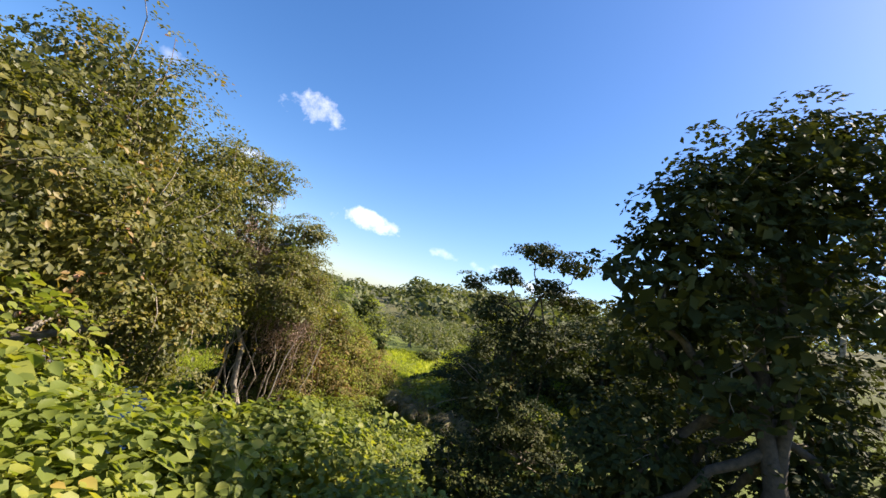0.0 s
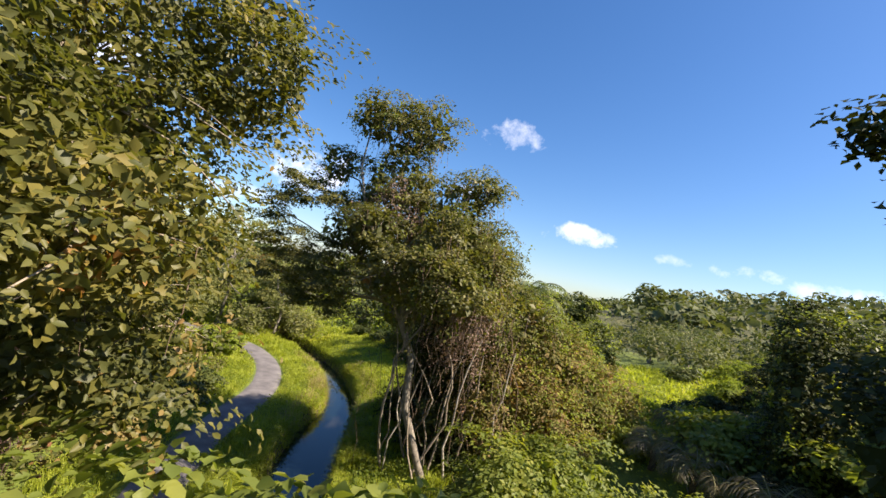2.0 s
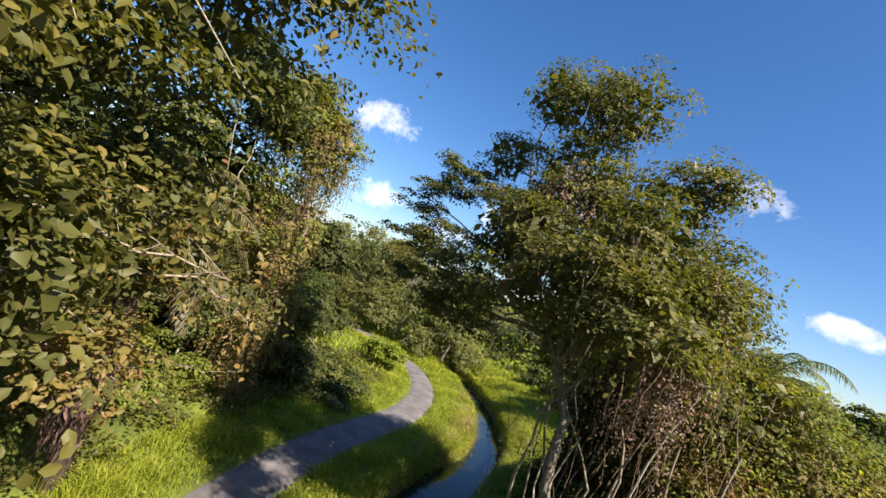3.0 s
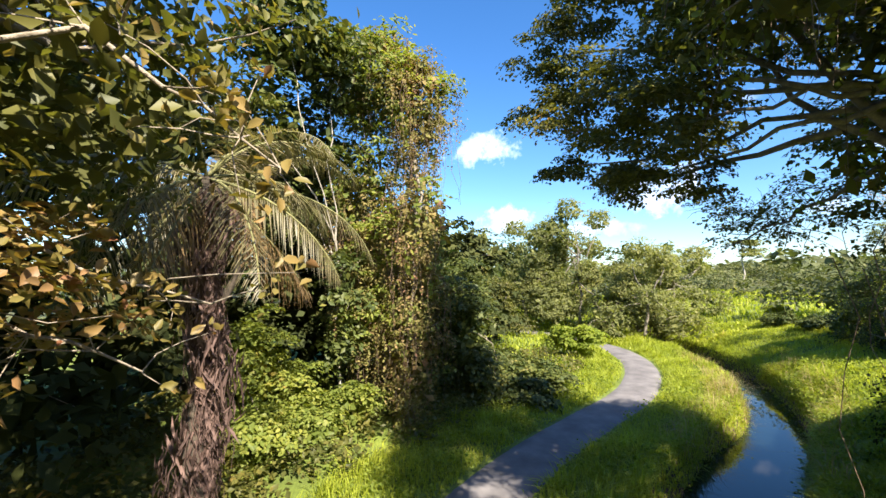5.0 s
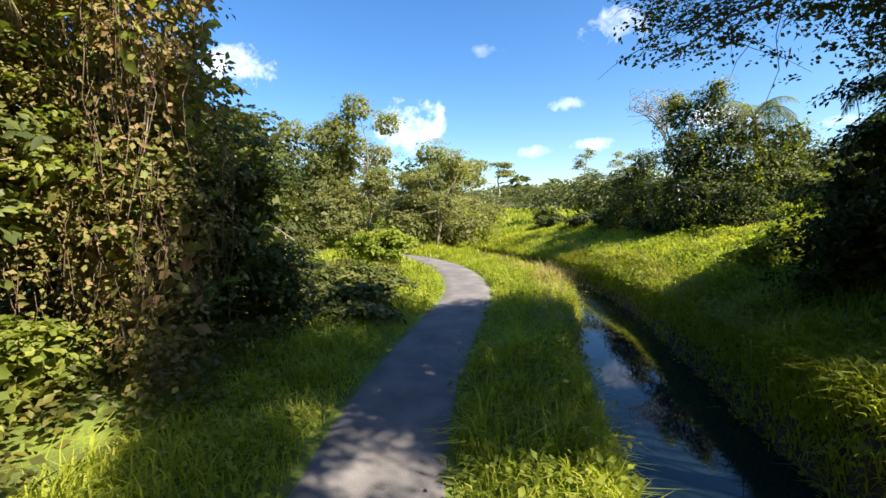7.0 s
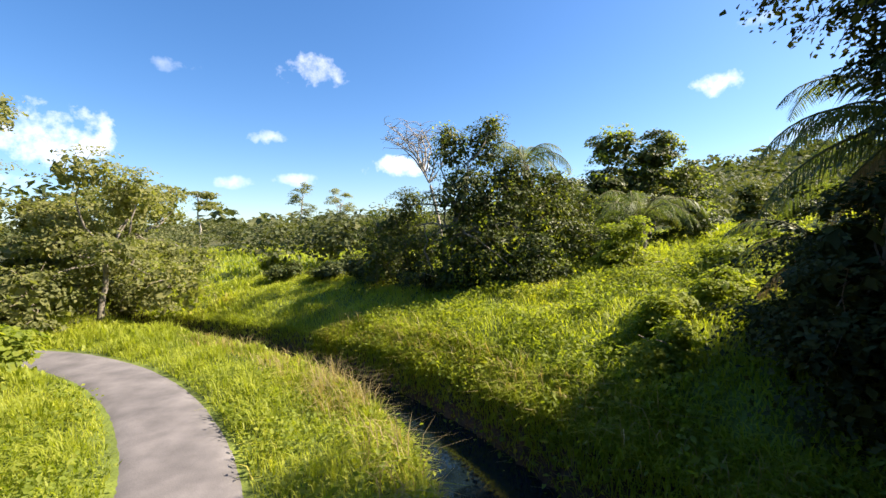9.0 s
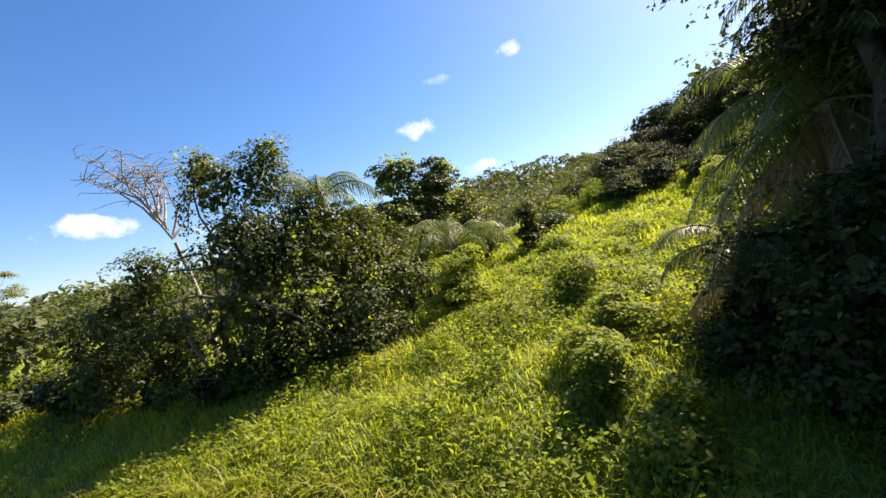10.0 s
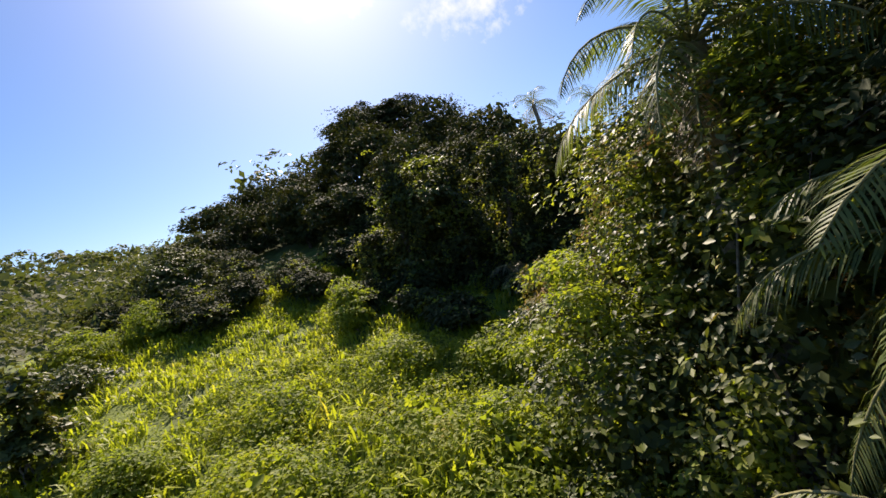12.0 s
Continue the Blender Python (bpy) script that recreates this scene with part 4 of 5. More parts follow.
for k in range(70):
    q = np.array([_rng.uniform(-12.2, -9.4), _rng.uniform(23.5, 24.9), _rng.uniform(5.4, 6.4)])
    tw.append(tube(limb_line(q, q + _rng.normal(size=3) * [0.5, 0.4, 0.3] - [0.2, 0, 0.25], _rng, 0.2, 5), 0.01, 0.003, 3))
part("bough_twigwork", merge(*tw), BARK_DARK, clump, kind="stuff")
shrub("vine_curtain", (-5.2, 25.2, g(-5.2, 25.2)), [(-4.4, 24.4, 3.4, 1.3, 1.1, 2.4), (-3.4, 26.0, 4.2, 1.4, 1.2, 2.6), (-2.4, 27.4, 4.2, 1.3, 1.2, 2.0), (-5.6, 25.0, 2.4, 1.1, 0.9, 1.6), (-2.6, 25.2, 2.9, 1.2, 1.1, 1.8), (-1.3, 27.8, 3.3, 1.2, 1.1, 1.5), (-1.4, 25.4, 2.0, 1.0, 1.0, 1.1), (-4.3, 26.4, 6.4, 1.4, 1.2, 1.4), (-2.9, 27.8, 5.8, 1.3, 1.2, 1.3), (-1.5, 28.2, 4.7, 1.2, 1.1, 1.1), (-0.4, 29.4, 4.0, 1.1, 1.0, 1.0)],
      32000, 0.1, LEAF_VINE, "curtain of olive-brown vines hanging to the ground", 42, "vines", per=14, clump=0.26, lump=0.3, inner=0.65, stems=10, drape=0.4, second=(LEAF_CREEPER, 8000, 0.11))
# Dark mass put behind the stems for the shade under the canopy.
shrub("undergrowth", (-6.6, 24.5, g(-6.6, 24.5)), [(-6.6, 24.5, 1.8, 1.3, 0.9, 1.4), (-7.6, 24.8, 1.4, 1.0, 0.8, 0.9), (-5.4, 23.9, 1.3, 1.0, 0.8, 0.9)],
      6000, 0.13, LEAF_DEEP, "leafy undergrowth between leaning stems, added for the canopy's shade", 59, "undergrowth", clump=0.2, drape=0.3)
# Leaves coloured darker for the side away from the sun.
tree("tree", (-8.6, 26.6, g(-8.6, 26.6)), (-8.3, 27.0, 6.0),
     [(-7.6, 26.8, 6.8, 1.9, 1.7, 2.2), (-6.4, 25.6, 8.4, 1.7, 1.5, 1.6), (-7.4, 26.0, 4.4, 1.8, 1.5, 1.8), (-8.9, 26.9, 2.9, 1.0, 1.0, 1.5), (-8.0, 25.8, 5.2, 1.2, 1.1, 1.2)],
     36000, 0.1, LEAF_SHADED, BARK_DARK, "dense tree over the stream bank, leaves darkened for its shaded side", seed=43, r=0.17, twigs=180, clump=0.24, second=(LEAF_DEEP, 4500, 0.095), vines=70, vine_len=(0.5, 1.6))
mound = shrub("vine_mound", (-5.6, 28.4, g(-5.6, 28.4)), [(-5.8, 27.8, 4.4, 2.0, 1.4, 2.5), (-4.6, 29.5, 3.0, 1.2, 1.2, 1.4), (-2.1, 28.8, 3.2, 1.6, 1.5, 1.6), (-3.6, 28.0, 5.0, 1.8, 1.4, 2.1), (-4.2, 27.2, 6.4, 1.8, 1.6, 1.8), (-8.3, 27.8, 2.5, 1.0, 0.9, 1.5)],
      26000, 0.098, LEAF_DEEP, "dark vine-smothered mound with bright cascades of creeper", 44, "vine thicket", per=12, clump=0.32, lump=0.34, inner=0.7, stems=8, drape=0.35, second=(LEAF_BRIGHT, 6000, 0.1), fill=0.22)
_rng = np.random.default_rng(45)
# Bright creeper strips placed to fit the last view, standing in for sunlit patches.
CASCADES = [((-3.9, 28.6, 6.3), (-4.6, 29.0, 4.9), 0.42), ((-3.3, 29.7, 5.2), (-4.6, 30.1, 4.0), 0.45), ((-4.1, 29.5, 4.4), (-5.2, 30.2, 2.6), 0.5), ((-2.2, 29.8, 4.9), (-2.6, 30.3, 3.6), 0.5), ((-4.7, 26.9, 7.9), (-5.8, 27.8, 7.1), 0.42), ((-5.6, 27.5, 6.4), (-6.3, 28.4, 5.5), 0.35), ((-1.2, 29.4, 4.6), (-1.4, 30.1, 3.2), 0.45), ((-6.0, 29.0, 3.5), (-6.3, 29.6, 1.9), 0.4)]
for top, low, w in CASCADES:
    top, low = np.array(top), np.array(low)
    lobes = [(*(top + (low - top) * f + _rng.normal(size=3) * 0.14), w * (0.6 + 0.5 * f), w * (0.6 + 0.5 * f), 0.3) for f in (0.0, 0.22, 0.45, 0.7, 1.0)]
    part("creeper_cascade", crown_geo(lobes, 1300, 0.1, _rng, clump=0.13, lump=0.4, drape=0.25, fill=0.0)[0], LEAF_CREEPER, mound, "yellow-green creeper spilling down, brightened for sunlit patches", kind="stuff")
# Thicket leaves darkened to carry the deep shade under the palm.
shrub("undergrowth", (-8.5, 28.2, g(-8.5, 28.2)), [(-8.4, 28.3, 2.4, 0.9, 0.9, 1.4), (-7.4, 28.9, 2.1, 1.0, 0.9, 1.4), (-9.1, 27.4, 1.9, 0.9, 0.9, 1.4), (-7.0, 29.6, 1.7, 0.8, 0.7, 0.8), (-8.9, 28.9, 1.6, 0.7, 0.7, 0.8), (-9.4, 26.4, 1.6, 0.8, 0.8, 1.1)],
      11000, 0.1, LEAF_SHADED, "leafy thicket under the palm, darkened for the shade there", 47, "undergrowth", clump=0.26, lump=0.4, drape=0.3)
palm((-7.7, 27.7, g(-7.7, 27.7)), (-7.7, 27.7, 5.0), 24, 2.35, "feather palm with arching dark fronds among vines", 45, rise=(-0.1, 1.3), dry=9, leaflets=60, width=0.48)
palm((-8.2, 28.8, g(-8.2, 28.8)), (-8.3, 28.8, 3.2), 11, 1.7, "low feather palm with drooping dark fronds beside vines", 48, rise=(-0.1, 1.0), dry=4, leaflets=46, width=0.42, r=0.11)
palm((-5.2, 27.9, g(-5.2, 27.9)), (-4.85, 28.0, 7.65), 20, 2.4, "taller feather palm standing in the vine mound", 46, rise=(0.1, 1.2), dry=3, leaflets=60, width=0.5)

# ---- forest edge west of the path ----
column = tree("vine_clad_tree", (-18.2, 17.9, g(-18.2, 17.9)), (-17.9, 18.1, 8.6),
     [(-17.5, 17.9, 2.4, 0.9, 1.0, 2.6), (-17.3, 18.1, 5.8, 1.0, 1.0, 2.8), (-17.6, 18.2, 10.0, 1.1, 1.1, 2.0), (-18.9, 17.0, 11.3, 1.7, 1.6, 2.0), (-19.4, 16.8, 6.6, 1.4, 1.4, 2.2), (-18.8, 17.0, 3.4, 1.2, 1.2, 2.2)],
     36000, 0.09, LEAF_VINE, BARK_GREY, "tall trunk wrapped in brown and olive climbing vines", seed=51, r=0.14, twigs=60, clump=0.2, vines=620, vine_len=(0.8, 3.2), second=(LEAF_BRIGHT, 2400, 0.18), low=-1.0, drape=0.5)
part("climber_foliage", crown_geo([(-18.9, 17.0, 11.2, 1.8, 1.6, 2.0), (-17.8, 18.0, 10.4, 1.1, 1.1, 1.4), (-19.2, 16.8, 8.4, 1.5, 1.4, 1.8), (-18.6, 17.2, 5.6, 1.2, 1.2, 1.6), (-18.2, 16.6, 3.2, 0.9, 0.9, 1.2)], 7500, 0.16, np.random.default_rng(7), clump=0.2, lump=0.35, inner=0.7, fill=0.05, aspect=0.5, full=True)[0], LEAF_BRIGHT, column, "large bright leaves climbing the trunk", kind="stuff")
tree("tree", (-18.3, 15.9, g(-18.3, 15.9)), (-18.0, 15.7, 6.5),
     [(-18.9, 15.1, 8.6, 1.4, 1.4, 1.3), (-17.8, 15.6, 10.6, 1.3, 1.3, 1.4), (-20.6, 14.2, 7.0, 2.2, 2.2, 2.4), (-17.8, 13.6, 9.0, 1.5, 1.5, 1.6), (-16.6, 14.2, 11.2, 1.4, 1.4, 1.3), (-21.0, 17.5, 4.5, 2.0, 2.2, 2.4), (-17.9, 15.8, 2.6, 0.6, 0.6, 1.0), (-17.8, 15.9, 4.6, 0.6, 0.6, 0.9)],
     22000, 0.2, LEAF_DEEP, BARK_PALE, "broad-leaved tree with a pale leaning trunk", seed=52, r=0.06, twigs=90, clump=0.3, aspect=0.55)
palm((-12.1, 13.2, g(-12.1, 13.2)), (-12.3, 13.1, 6.1), 12, 2.9, "old palm with a shaggy brown skirt and hanging fronds", 53, mat=FROND_OLIVE, rise=(-0.2, 1.0), dry=3, skirt=2600, r=0.17, leaflets=60, width=0.7)
palm((-17.9, 12.2, g(-17.9, 12.2)), (-16.4, 13.5, 6.8), 12, 3.4, "feather palm at the forest edge", 54, mat=FROND_OLIVE, r=0.1, rise=(0.0, 1.1), dry=2, leaflets=56, width=0.65)
shrub("undergrowth", (-16.6, 14.6, g(-16.6, 14.6)), [(-16.6, 15.0, 0.7, 1.0, 0.9, 0.7), (-15.4, 13.6, 0.8, 1.0, 0.9, 0.8), (-17.6, 16.2, 0.8, 0.8, 0.8, 0.8), (-18.2, 14.2, 1.2, 1.2, 1.2, 1.1), (-17.4, 13.4, 2.2, 0.9, 0.9, 1.4)],
      9500, 0.115, LEAF_BRIGHT, "yellow-green leafy undergrowth at the forest edge", 55, "undergrowth", clump=0.2, aspect=0.75, full=True)
shrub("undergrowth", (-20.4, 21.6, g(-20.4, 21.6)), [(-19.5, 20.2, 2.3, 1.2, 1.1, 2.1), (-20.8, 20.9, 2.8, 1.4, 1.2, 2.2), (-19.2, 20.9, 0.9, 0.9, 0.9, 1.0), (-22.0, 20.2, 3.0, 1.7, 1.5, 2.4), (-21.4, 21.6, 1.2, 1.1, 1.0, 1.2)],
      15000, 0.15, LEAF_DEEP, "dark leafy bushes in the forest's shade", 56, "bush", clump=0.22)
shrub("undergrowth", (-19.6, 24.2, g(-19.6, 24.2)), [(-18.4, 22.3, 0.35, 0.8, 0.9, 0.5), (-19.5, 24.0, 0.35, 0.9, 0.8, 0.5), (-22.4, 24.2, 0.4, 1.0, 0.8, 0.6), (-20.2, 22.8, 0.5, 1.1, 1.0, 0.6), (-21.0, 24.2, 0.45, 1.0, 0.8, 0.6), (-23.6, 23.8, 0.5, 1.1, 0.9, 0.7)],
      7000, 0.15, LEAF_DEEP, "low broad-leaved plants beside the path", 57, "undergrowth", clump=0.2, aspect=0.9, full=True)
shrub("round_shrub", (-25.7, 29.5, g(-25.7, 29.5)), [(-25.7, 29.5, 0.9, 1.2, 1.2, 0.85), (-25.0, 30.0, 1.2, 0.8, 0.8, 0.65), (-26.5, 29.1, 1.0, 0.8, 0.8, 0.7)],
      3600, 0.18, LEAF_CREEPER, "round light-green shrub on the lawn in the path's bend", 58, "shrub", clump=0.16, aspect=0.8)

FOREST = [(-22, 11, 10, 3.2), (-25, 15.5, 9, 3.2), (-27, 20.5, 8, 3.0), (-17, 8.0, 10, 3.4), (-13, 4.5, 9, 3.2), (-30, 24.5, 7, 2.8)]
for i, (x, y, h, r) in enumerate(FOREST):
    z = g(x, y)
    # Leaf colour darkened for the forest's own shade.
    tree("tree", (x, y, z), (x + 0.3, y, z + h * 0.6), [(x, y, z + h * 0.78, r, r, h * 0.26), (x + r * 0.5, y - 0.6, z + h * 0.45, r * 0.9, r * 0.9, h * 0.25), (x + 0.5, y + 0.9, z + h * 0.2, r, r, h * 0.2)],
         4200, 0.36, LEAF_SHADED, BARK_DARK, "forest tree behind the vines, leaves darkened for shade", seed=60 + i, r=0.15, group="forest edge", twigs=20, clump=0.35)

# ---- trees beyond the bend ----
FAR = [(-36.2, 37.6, 10.4, 2.9, LEAF_FAR), (-30.1, 38.9, 6.6, 2.7, LEAF_FAR), (-38.8, 34.6, 9.4, 3.0, LEAF_FAR), (-33.2, 41.0, 6.0, 2.4, LEAF_OLIVE), (-43.5, 38.0, 8.0, 3.0, LEAF_FAR), (-34.5, 46.5, 6.0, 3.0, LEAF_FAR), (-49, 33, 9, 3.4, LEAF_FAR), (-40, 27.5, 7.5, 3.0, LEAF_OLIVE), (-52, 44, 9, 3.6, LEAF_FAR), (-36.5, 30.0, 4.0, 2.2, LEAF_OLIVE)]
for i, (x, y, h, r, leaf) in enumerate(FAR):
    z = g(x, y)
    rg = np.random.default_rng(80 + i)
    lobes = [(x + r * rg.uniform(0.2, 0.95) * math.cos(a), y + r * rg.uniform(0.2, 0.95) * math.sin(a), z + h * (0.36 + 0.6 * q), r * 0.5, r * 0.5, h * 0.08 + 0.3) for q, a in zip(np.linspace(0, 1, 11), rg.uniform(0, 6.28, 11))]
    lobes += [(x + r * math.cos(a), y + r * math.sin(a), z + h * 0.22, r * 0.7, r * 0.7, h * 0.2) for a in (0.4, 2.5, 4.6)]
    tree("tree", (x, y, z), (x + 0.2, y, z + h * 0.6), lobes, 11500 if i < 3 else 6500, 0.15, leaf, BARK_GREY, "leafy tree standing beyond the bend of the path", seed=90 + i, r=0.13, group="trees beyond the bend", twigs=60, clump=0.24, fill=0.2)

# ---- clump across the stream ----
tree("vine_clad_tree", (-15.2, 38.2, g(-15.2, 38.2)), (-14.4, 38.0, 4.6),
     [(-14.7, 38.4, 6.8, 0.8, 0.8, 0.9), (-13.6, 38.3, 6.9, 0.8, 0.8, 0.9), (-14.3, 37.8, 5.0, 1.35, 1.1, 1.3), (-13.0, 37.4, 4.6, 1.3, 1.0, 1.3), (-12.6, 38.0, 5.7, 0.9, 0.8, 0.8), (-14.6, 37.4, 3.0, 1.2, 0.9, 1.3), (-13.1, 36.8, 2.8, 1.2, 0.9, 1.3), (-11.7, 36.5, 2.7, 0.95, 0.8, 1.1),
      (-11.4, 37.4, 4.0, 1.1, 0.9, 1.0), (-10.3, 37.4, 3.3, 0.95, 0.8, 0.9), (-10.9, 36.2, 1.8, 0.7, 0.6, 0.7), (-16.6, 39.6, 4.6, 0.8, 0.8, 0.9), (-17.4, 39.8, 3.7, 1.0, 0.9, 1.0), (-16.3, 39.0, 3.0, 1.2, 1.0, 1.2), (-18.0, 40.0, 2.2, 1.1, 0.9, 1.0), (-9.4, 38.6, 2.8, 1.0, 0.9, 0.9), (-9.9, 38.8, 4.2, 1.0, 0.9, 0.9), (-10.6, 39.0, 5.4, 0.8, 0.8, 0.8), (-18.4, 41.6, 3.4, 1.0, 0.9, 1.2), (-14.8, 37.3, 1.6, 1.0, 0.8, 0.9), (-13.2, 36.6, 1.6, 1.0, 0.8, 0.9), (-16.4, 38.8, 1.5, 1.0, 0.9, 0.9), (-12.0, 36.4, 1.7, 0.8, 0.7, 0.8), (-11.6, 38.3, 5.4, 1.0, 0.8, 0.8), (-10.8, 38.2, 4.6, 0.9, 0.8, 0.8), (-14.9, 38.4, 7.4, 0.5, 0.5, 0.6), (-13.2, 38.2, 7.6, 0.5, 0.5, 0.6)],
     36000, 0.1, LEAF_DEEP, BARK_GREY, "bushy clump of trees overgrown with hanging creepers", seed=101, r=0.1, twigs=120, clump=0.22, lump=0.24, vines=150, vine_len=(0.6, 2.2), second=(LEAF_CREEPER, 8000, 0.1), drape=0.3, fill=0.2, stems=[((-15.6, 38.0, 1.0), (-15.9, 38.4, 4.0), 0.06), ((-14.2, 37.6, 1.0), (-13.4, 37.6, 4.0), 0.06)])
# Dark leaf mass at the clump's foot stands in for the shadow there.
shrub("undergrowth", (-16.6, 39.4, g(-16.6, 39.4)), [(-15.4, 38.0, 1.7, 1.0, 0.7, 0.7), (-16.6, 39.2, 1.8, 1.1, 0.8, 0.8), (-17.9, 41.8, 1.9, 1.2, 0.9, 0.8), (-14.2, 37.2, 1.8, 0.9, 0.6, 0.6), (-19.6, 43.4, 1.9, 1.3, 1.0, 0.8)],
      5200, 0.1, LEAF_SHADED, "tangled undergrowth at the foot of the creeper clump, darkened for shade", 106, "undergrowth", clump=0.16, drape=0.2)
palm((-11.6, 38.6, g(-11.6, 38.6)), (-11.9, 38.5, 6.2), 13, 2.2, "feather palm rising out of the creepers", 102, rise=(0.7, 1.45), dry=0)
palm((-7.4, 38.7, g(-7.4, 38.7)), (-7.4, 38.7, 3.9), 17, 2.9, "short palm with long arching fronds", 103, rise=(0.8, 1.4), dry=1)
tree("tree", (-4.6, 45.0, g(-4.6, 45.0)), (-4.6, 45.0, 6.0), [(-6.7, 44.0, 7.7, 1.15, 1.1, 1.1), (-4.2, 44.6, 7.4, 1.25, 1.1, 1.1), (-5.4, 44.3, 6.2, 1.6, 1.2, 1.1), (-7.4, 43.6, 5.6, 1.0, 1.0, 1.2), (-2.9, 44.4, 5.6, 1.1, 1.0, 1.3), (-5.6, 43.6, 4.6, 1.7, 1.2, 1.2), (-7.9, 43.0, 3.6, 1.4, 1.2, 1.2), (-3.4, 43.4, 4.0, 1.4, 1.2, 1.2)],
     17000, 0.17, LEAF_DEEP, BARK_GREY, "rounded twin-topped tree with glossy leaves", seed=104, r=0.12, twigs=60, clump=0.26, second=(LEAF_CREEPER, 4000, 0.17))
shrub("column_shrub", (-1.7, 41.2, g(-1.7, 41.2)), [(-1.7, 41.2, 3.6, 0.6, 0.6, 0.9), (-1.7, 41.2, 4.7, 0.55, 0.55, 0.7)], 2200, 0.17, LEAF_DEEP, "upright vine-covered shrub on the slope", 105, clump=0.16)
SHRUBS = [(-8.9, 36.2, 1.7, 0.85), (-10.5, 29.8, 0.8, 0.42), (-10.8, 28.5, 0.6, 0.36), (-26.2, 47.0, 1.0, 0.6), (4.0, 35.5, 1.3, 0.9), (-7.2, 33.4, 0.8, 0.7), (-9.9, 30.7, 0.6, 0.4), (8.8, 45.4, 1.4, 1.8), (6.6, 47.4, 1.2, 1.6), (-3.0, 38.4, 0.7, 0.8), (-8.6, 31.0, 0.6, 0.6), (-24.0, 44.0, 0.8, 0.9), (-21.0, 43.0, 0.9, 1.2), (-18.5, 41.5, 1.2, 1.2), (12.5, 46.5, 2.6, 2.2), (10.0, 38.5, 0.9, 0.9), (3.0, 44.6, 0.9, 1.2)]
for i, (x, y, h, r) in enumerate(SHRUBS):
    z = g(x, y)
    shrub("shrub", (x, y, z), [(x, y, z + h * 0.55, r, r, h * 0.6), (x + r * 0.4, y + r * 0.2, z + h * 0.85, r * 0.6, r * 0.6, h * 0.45), (x - r * 0.5, y - r * 0.2, z + h * 0.4, r * 0.6, r * 0.6, h * 0.4)],
          int(1500 + 2200 * r * h) if i < 11 else int(900 + 900 * r * h), 0.095 if i < 11 else 0.15, LEAF_DEEP if i > 10 else LEAF_CREEPER, "small leafy shrub overgrown with creeper", 110 + i, group="meadow shrubs", clump=0.15, stems=4)

MOUNDS = [(-5.5, 33.5, 0.7, 1.2), (-4.0, 35.2, 0.8, 1.3), (-2.4, 32.8, 0.8, 1.3), (-7.6, 35.0, 0.7, 1.1), (-5.0, 37.2, 0.9, 1.4), (-0.8, 36.2, 0.8, 1.3), (-3.4, 31.4, 0.9, 1.1), (0.6, 33.4, 0.8, 1.2), (-6.8, 31.8, 0.6, 0.9), (-8.9, 34.6, 0.6, 1.0), (-0.6, 31.0, 1.0, 1.2), (-8.4, 36.4, 0.8, 1.1)]
for i, (x, y, h, r) in enumerate(MOUNDS):
    z = g(x, y)
    shrub("creeper_mound", (x, y, z), [(x, y, z + h * 0.4, r, r * 0.9, h * 0.55), (x + r * 0.6, y + 0.3, z + h * 0.3, r * 0.7, r * 0.6, h * 0.5), (x - r * 0.5, y - 0.4, z + h * 0.3, r * 0.7, r * 0.7, h * 0.4)],
          2200, 0.09, LEAF_CREEPER, "low mound of sunlit creeper on the slope", 230 + i, group="creeper mounds", clump=0.2, stems=3)


# Dark leaves stand for shade here, the bright creeper layer for sunlit tops.
SLOPE = [(7.5, 42.5, 1.5, 1.5), (9.2, 44.5, 1.8, 1.7), (9.8, 42.0, 1.8, 1.6), (10.2, 39.6, 1.9, 1.6), (8.6, 38.4, 1.4, 1.3), (11.5, 46.8, 1.9, 1.8), (10.5, 49.5, 1.7, 1.8), (13.0, 43.6, 2.2, 1.8), (11.6, 37.0, 2.0, 1.6), (5.6, 35.6, 1.3, 1.1), (3.7, 33.2, 1.2, 1.0), (2.4, 32.0, 1.0, 0.9)]
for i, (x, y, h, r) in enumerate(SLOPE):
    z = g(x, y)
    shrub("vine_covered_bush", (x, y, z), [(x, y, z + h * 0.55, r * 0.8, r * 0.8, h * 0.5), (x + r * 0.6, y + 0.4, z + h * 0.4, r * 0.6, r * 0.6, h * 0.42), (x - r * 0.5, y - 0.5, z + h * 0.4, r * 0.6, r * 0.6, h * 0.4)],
          2600, 0.14, LEAF_SHADED, "hillside bush, leaves darkened for shade, creeper brightened for its lit top", 260 + i, group="hillside bushes", clump=0.17, stems=3, second=(LEAF_CREEPER, 260, 0.12))


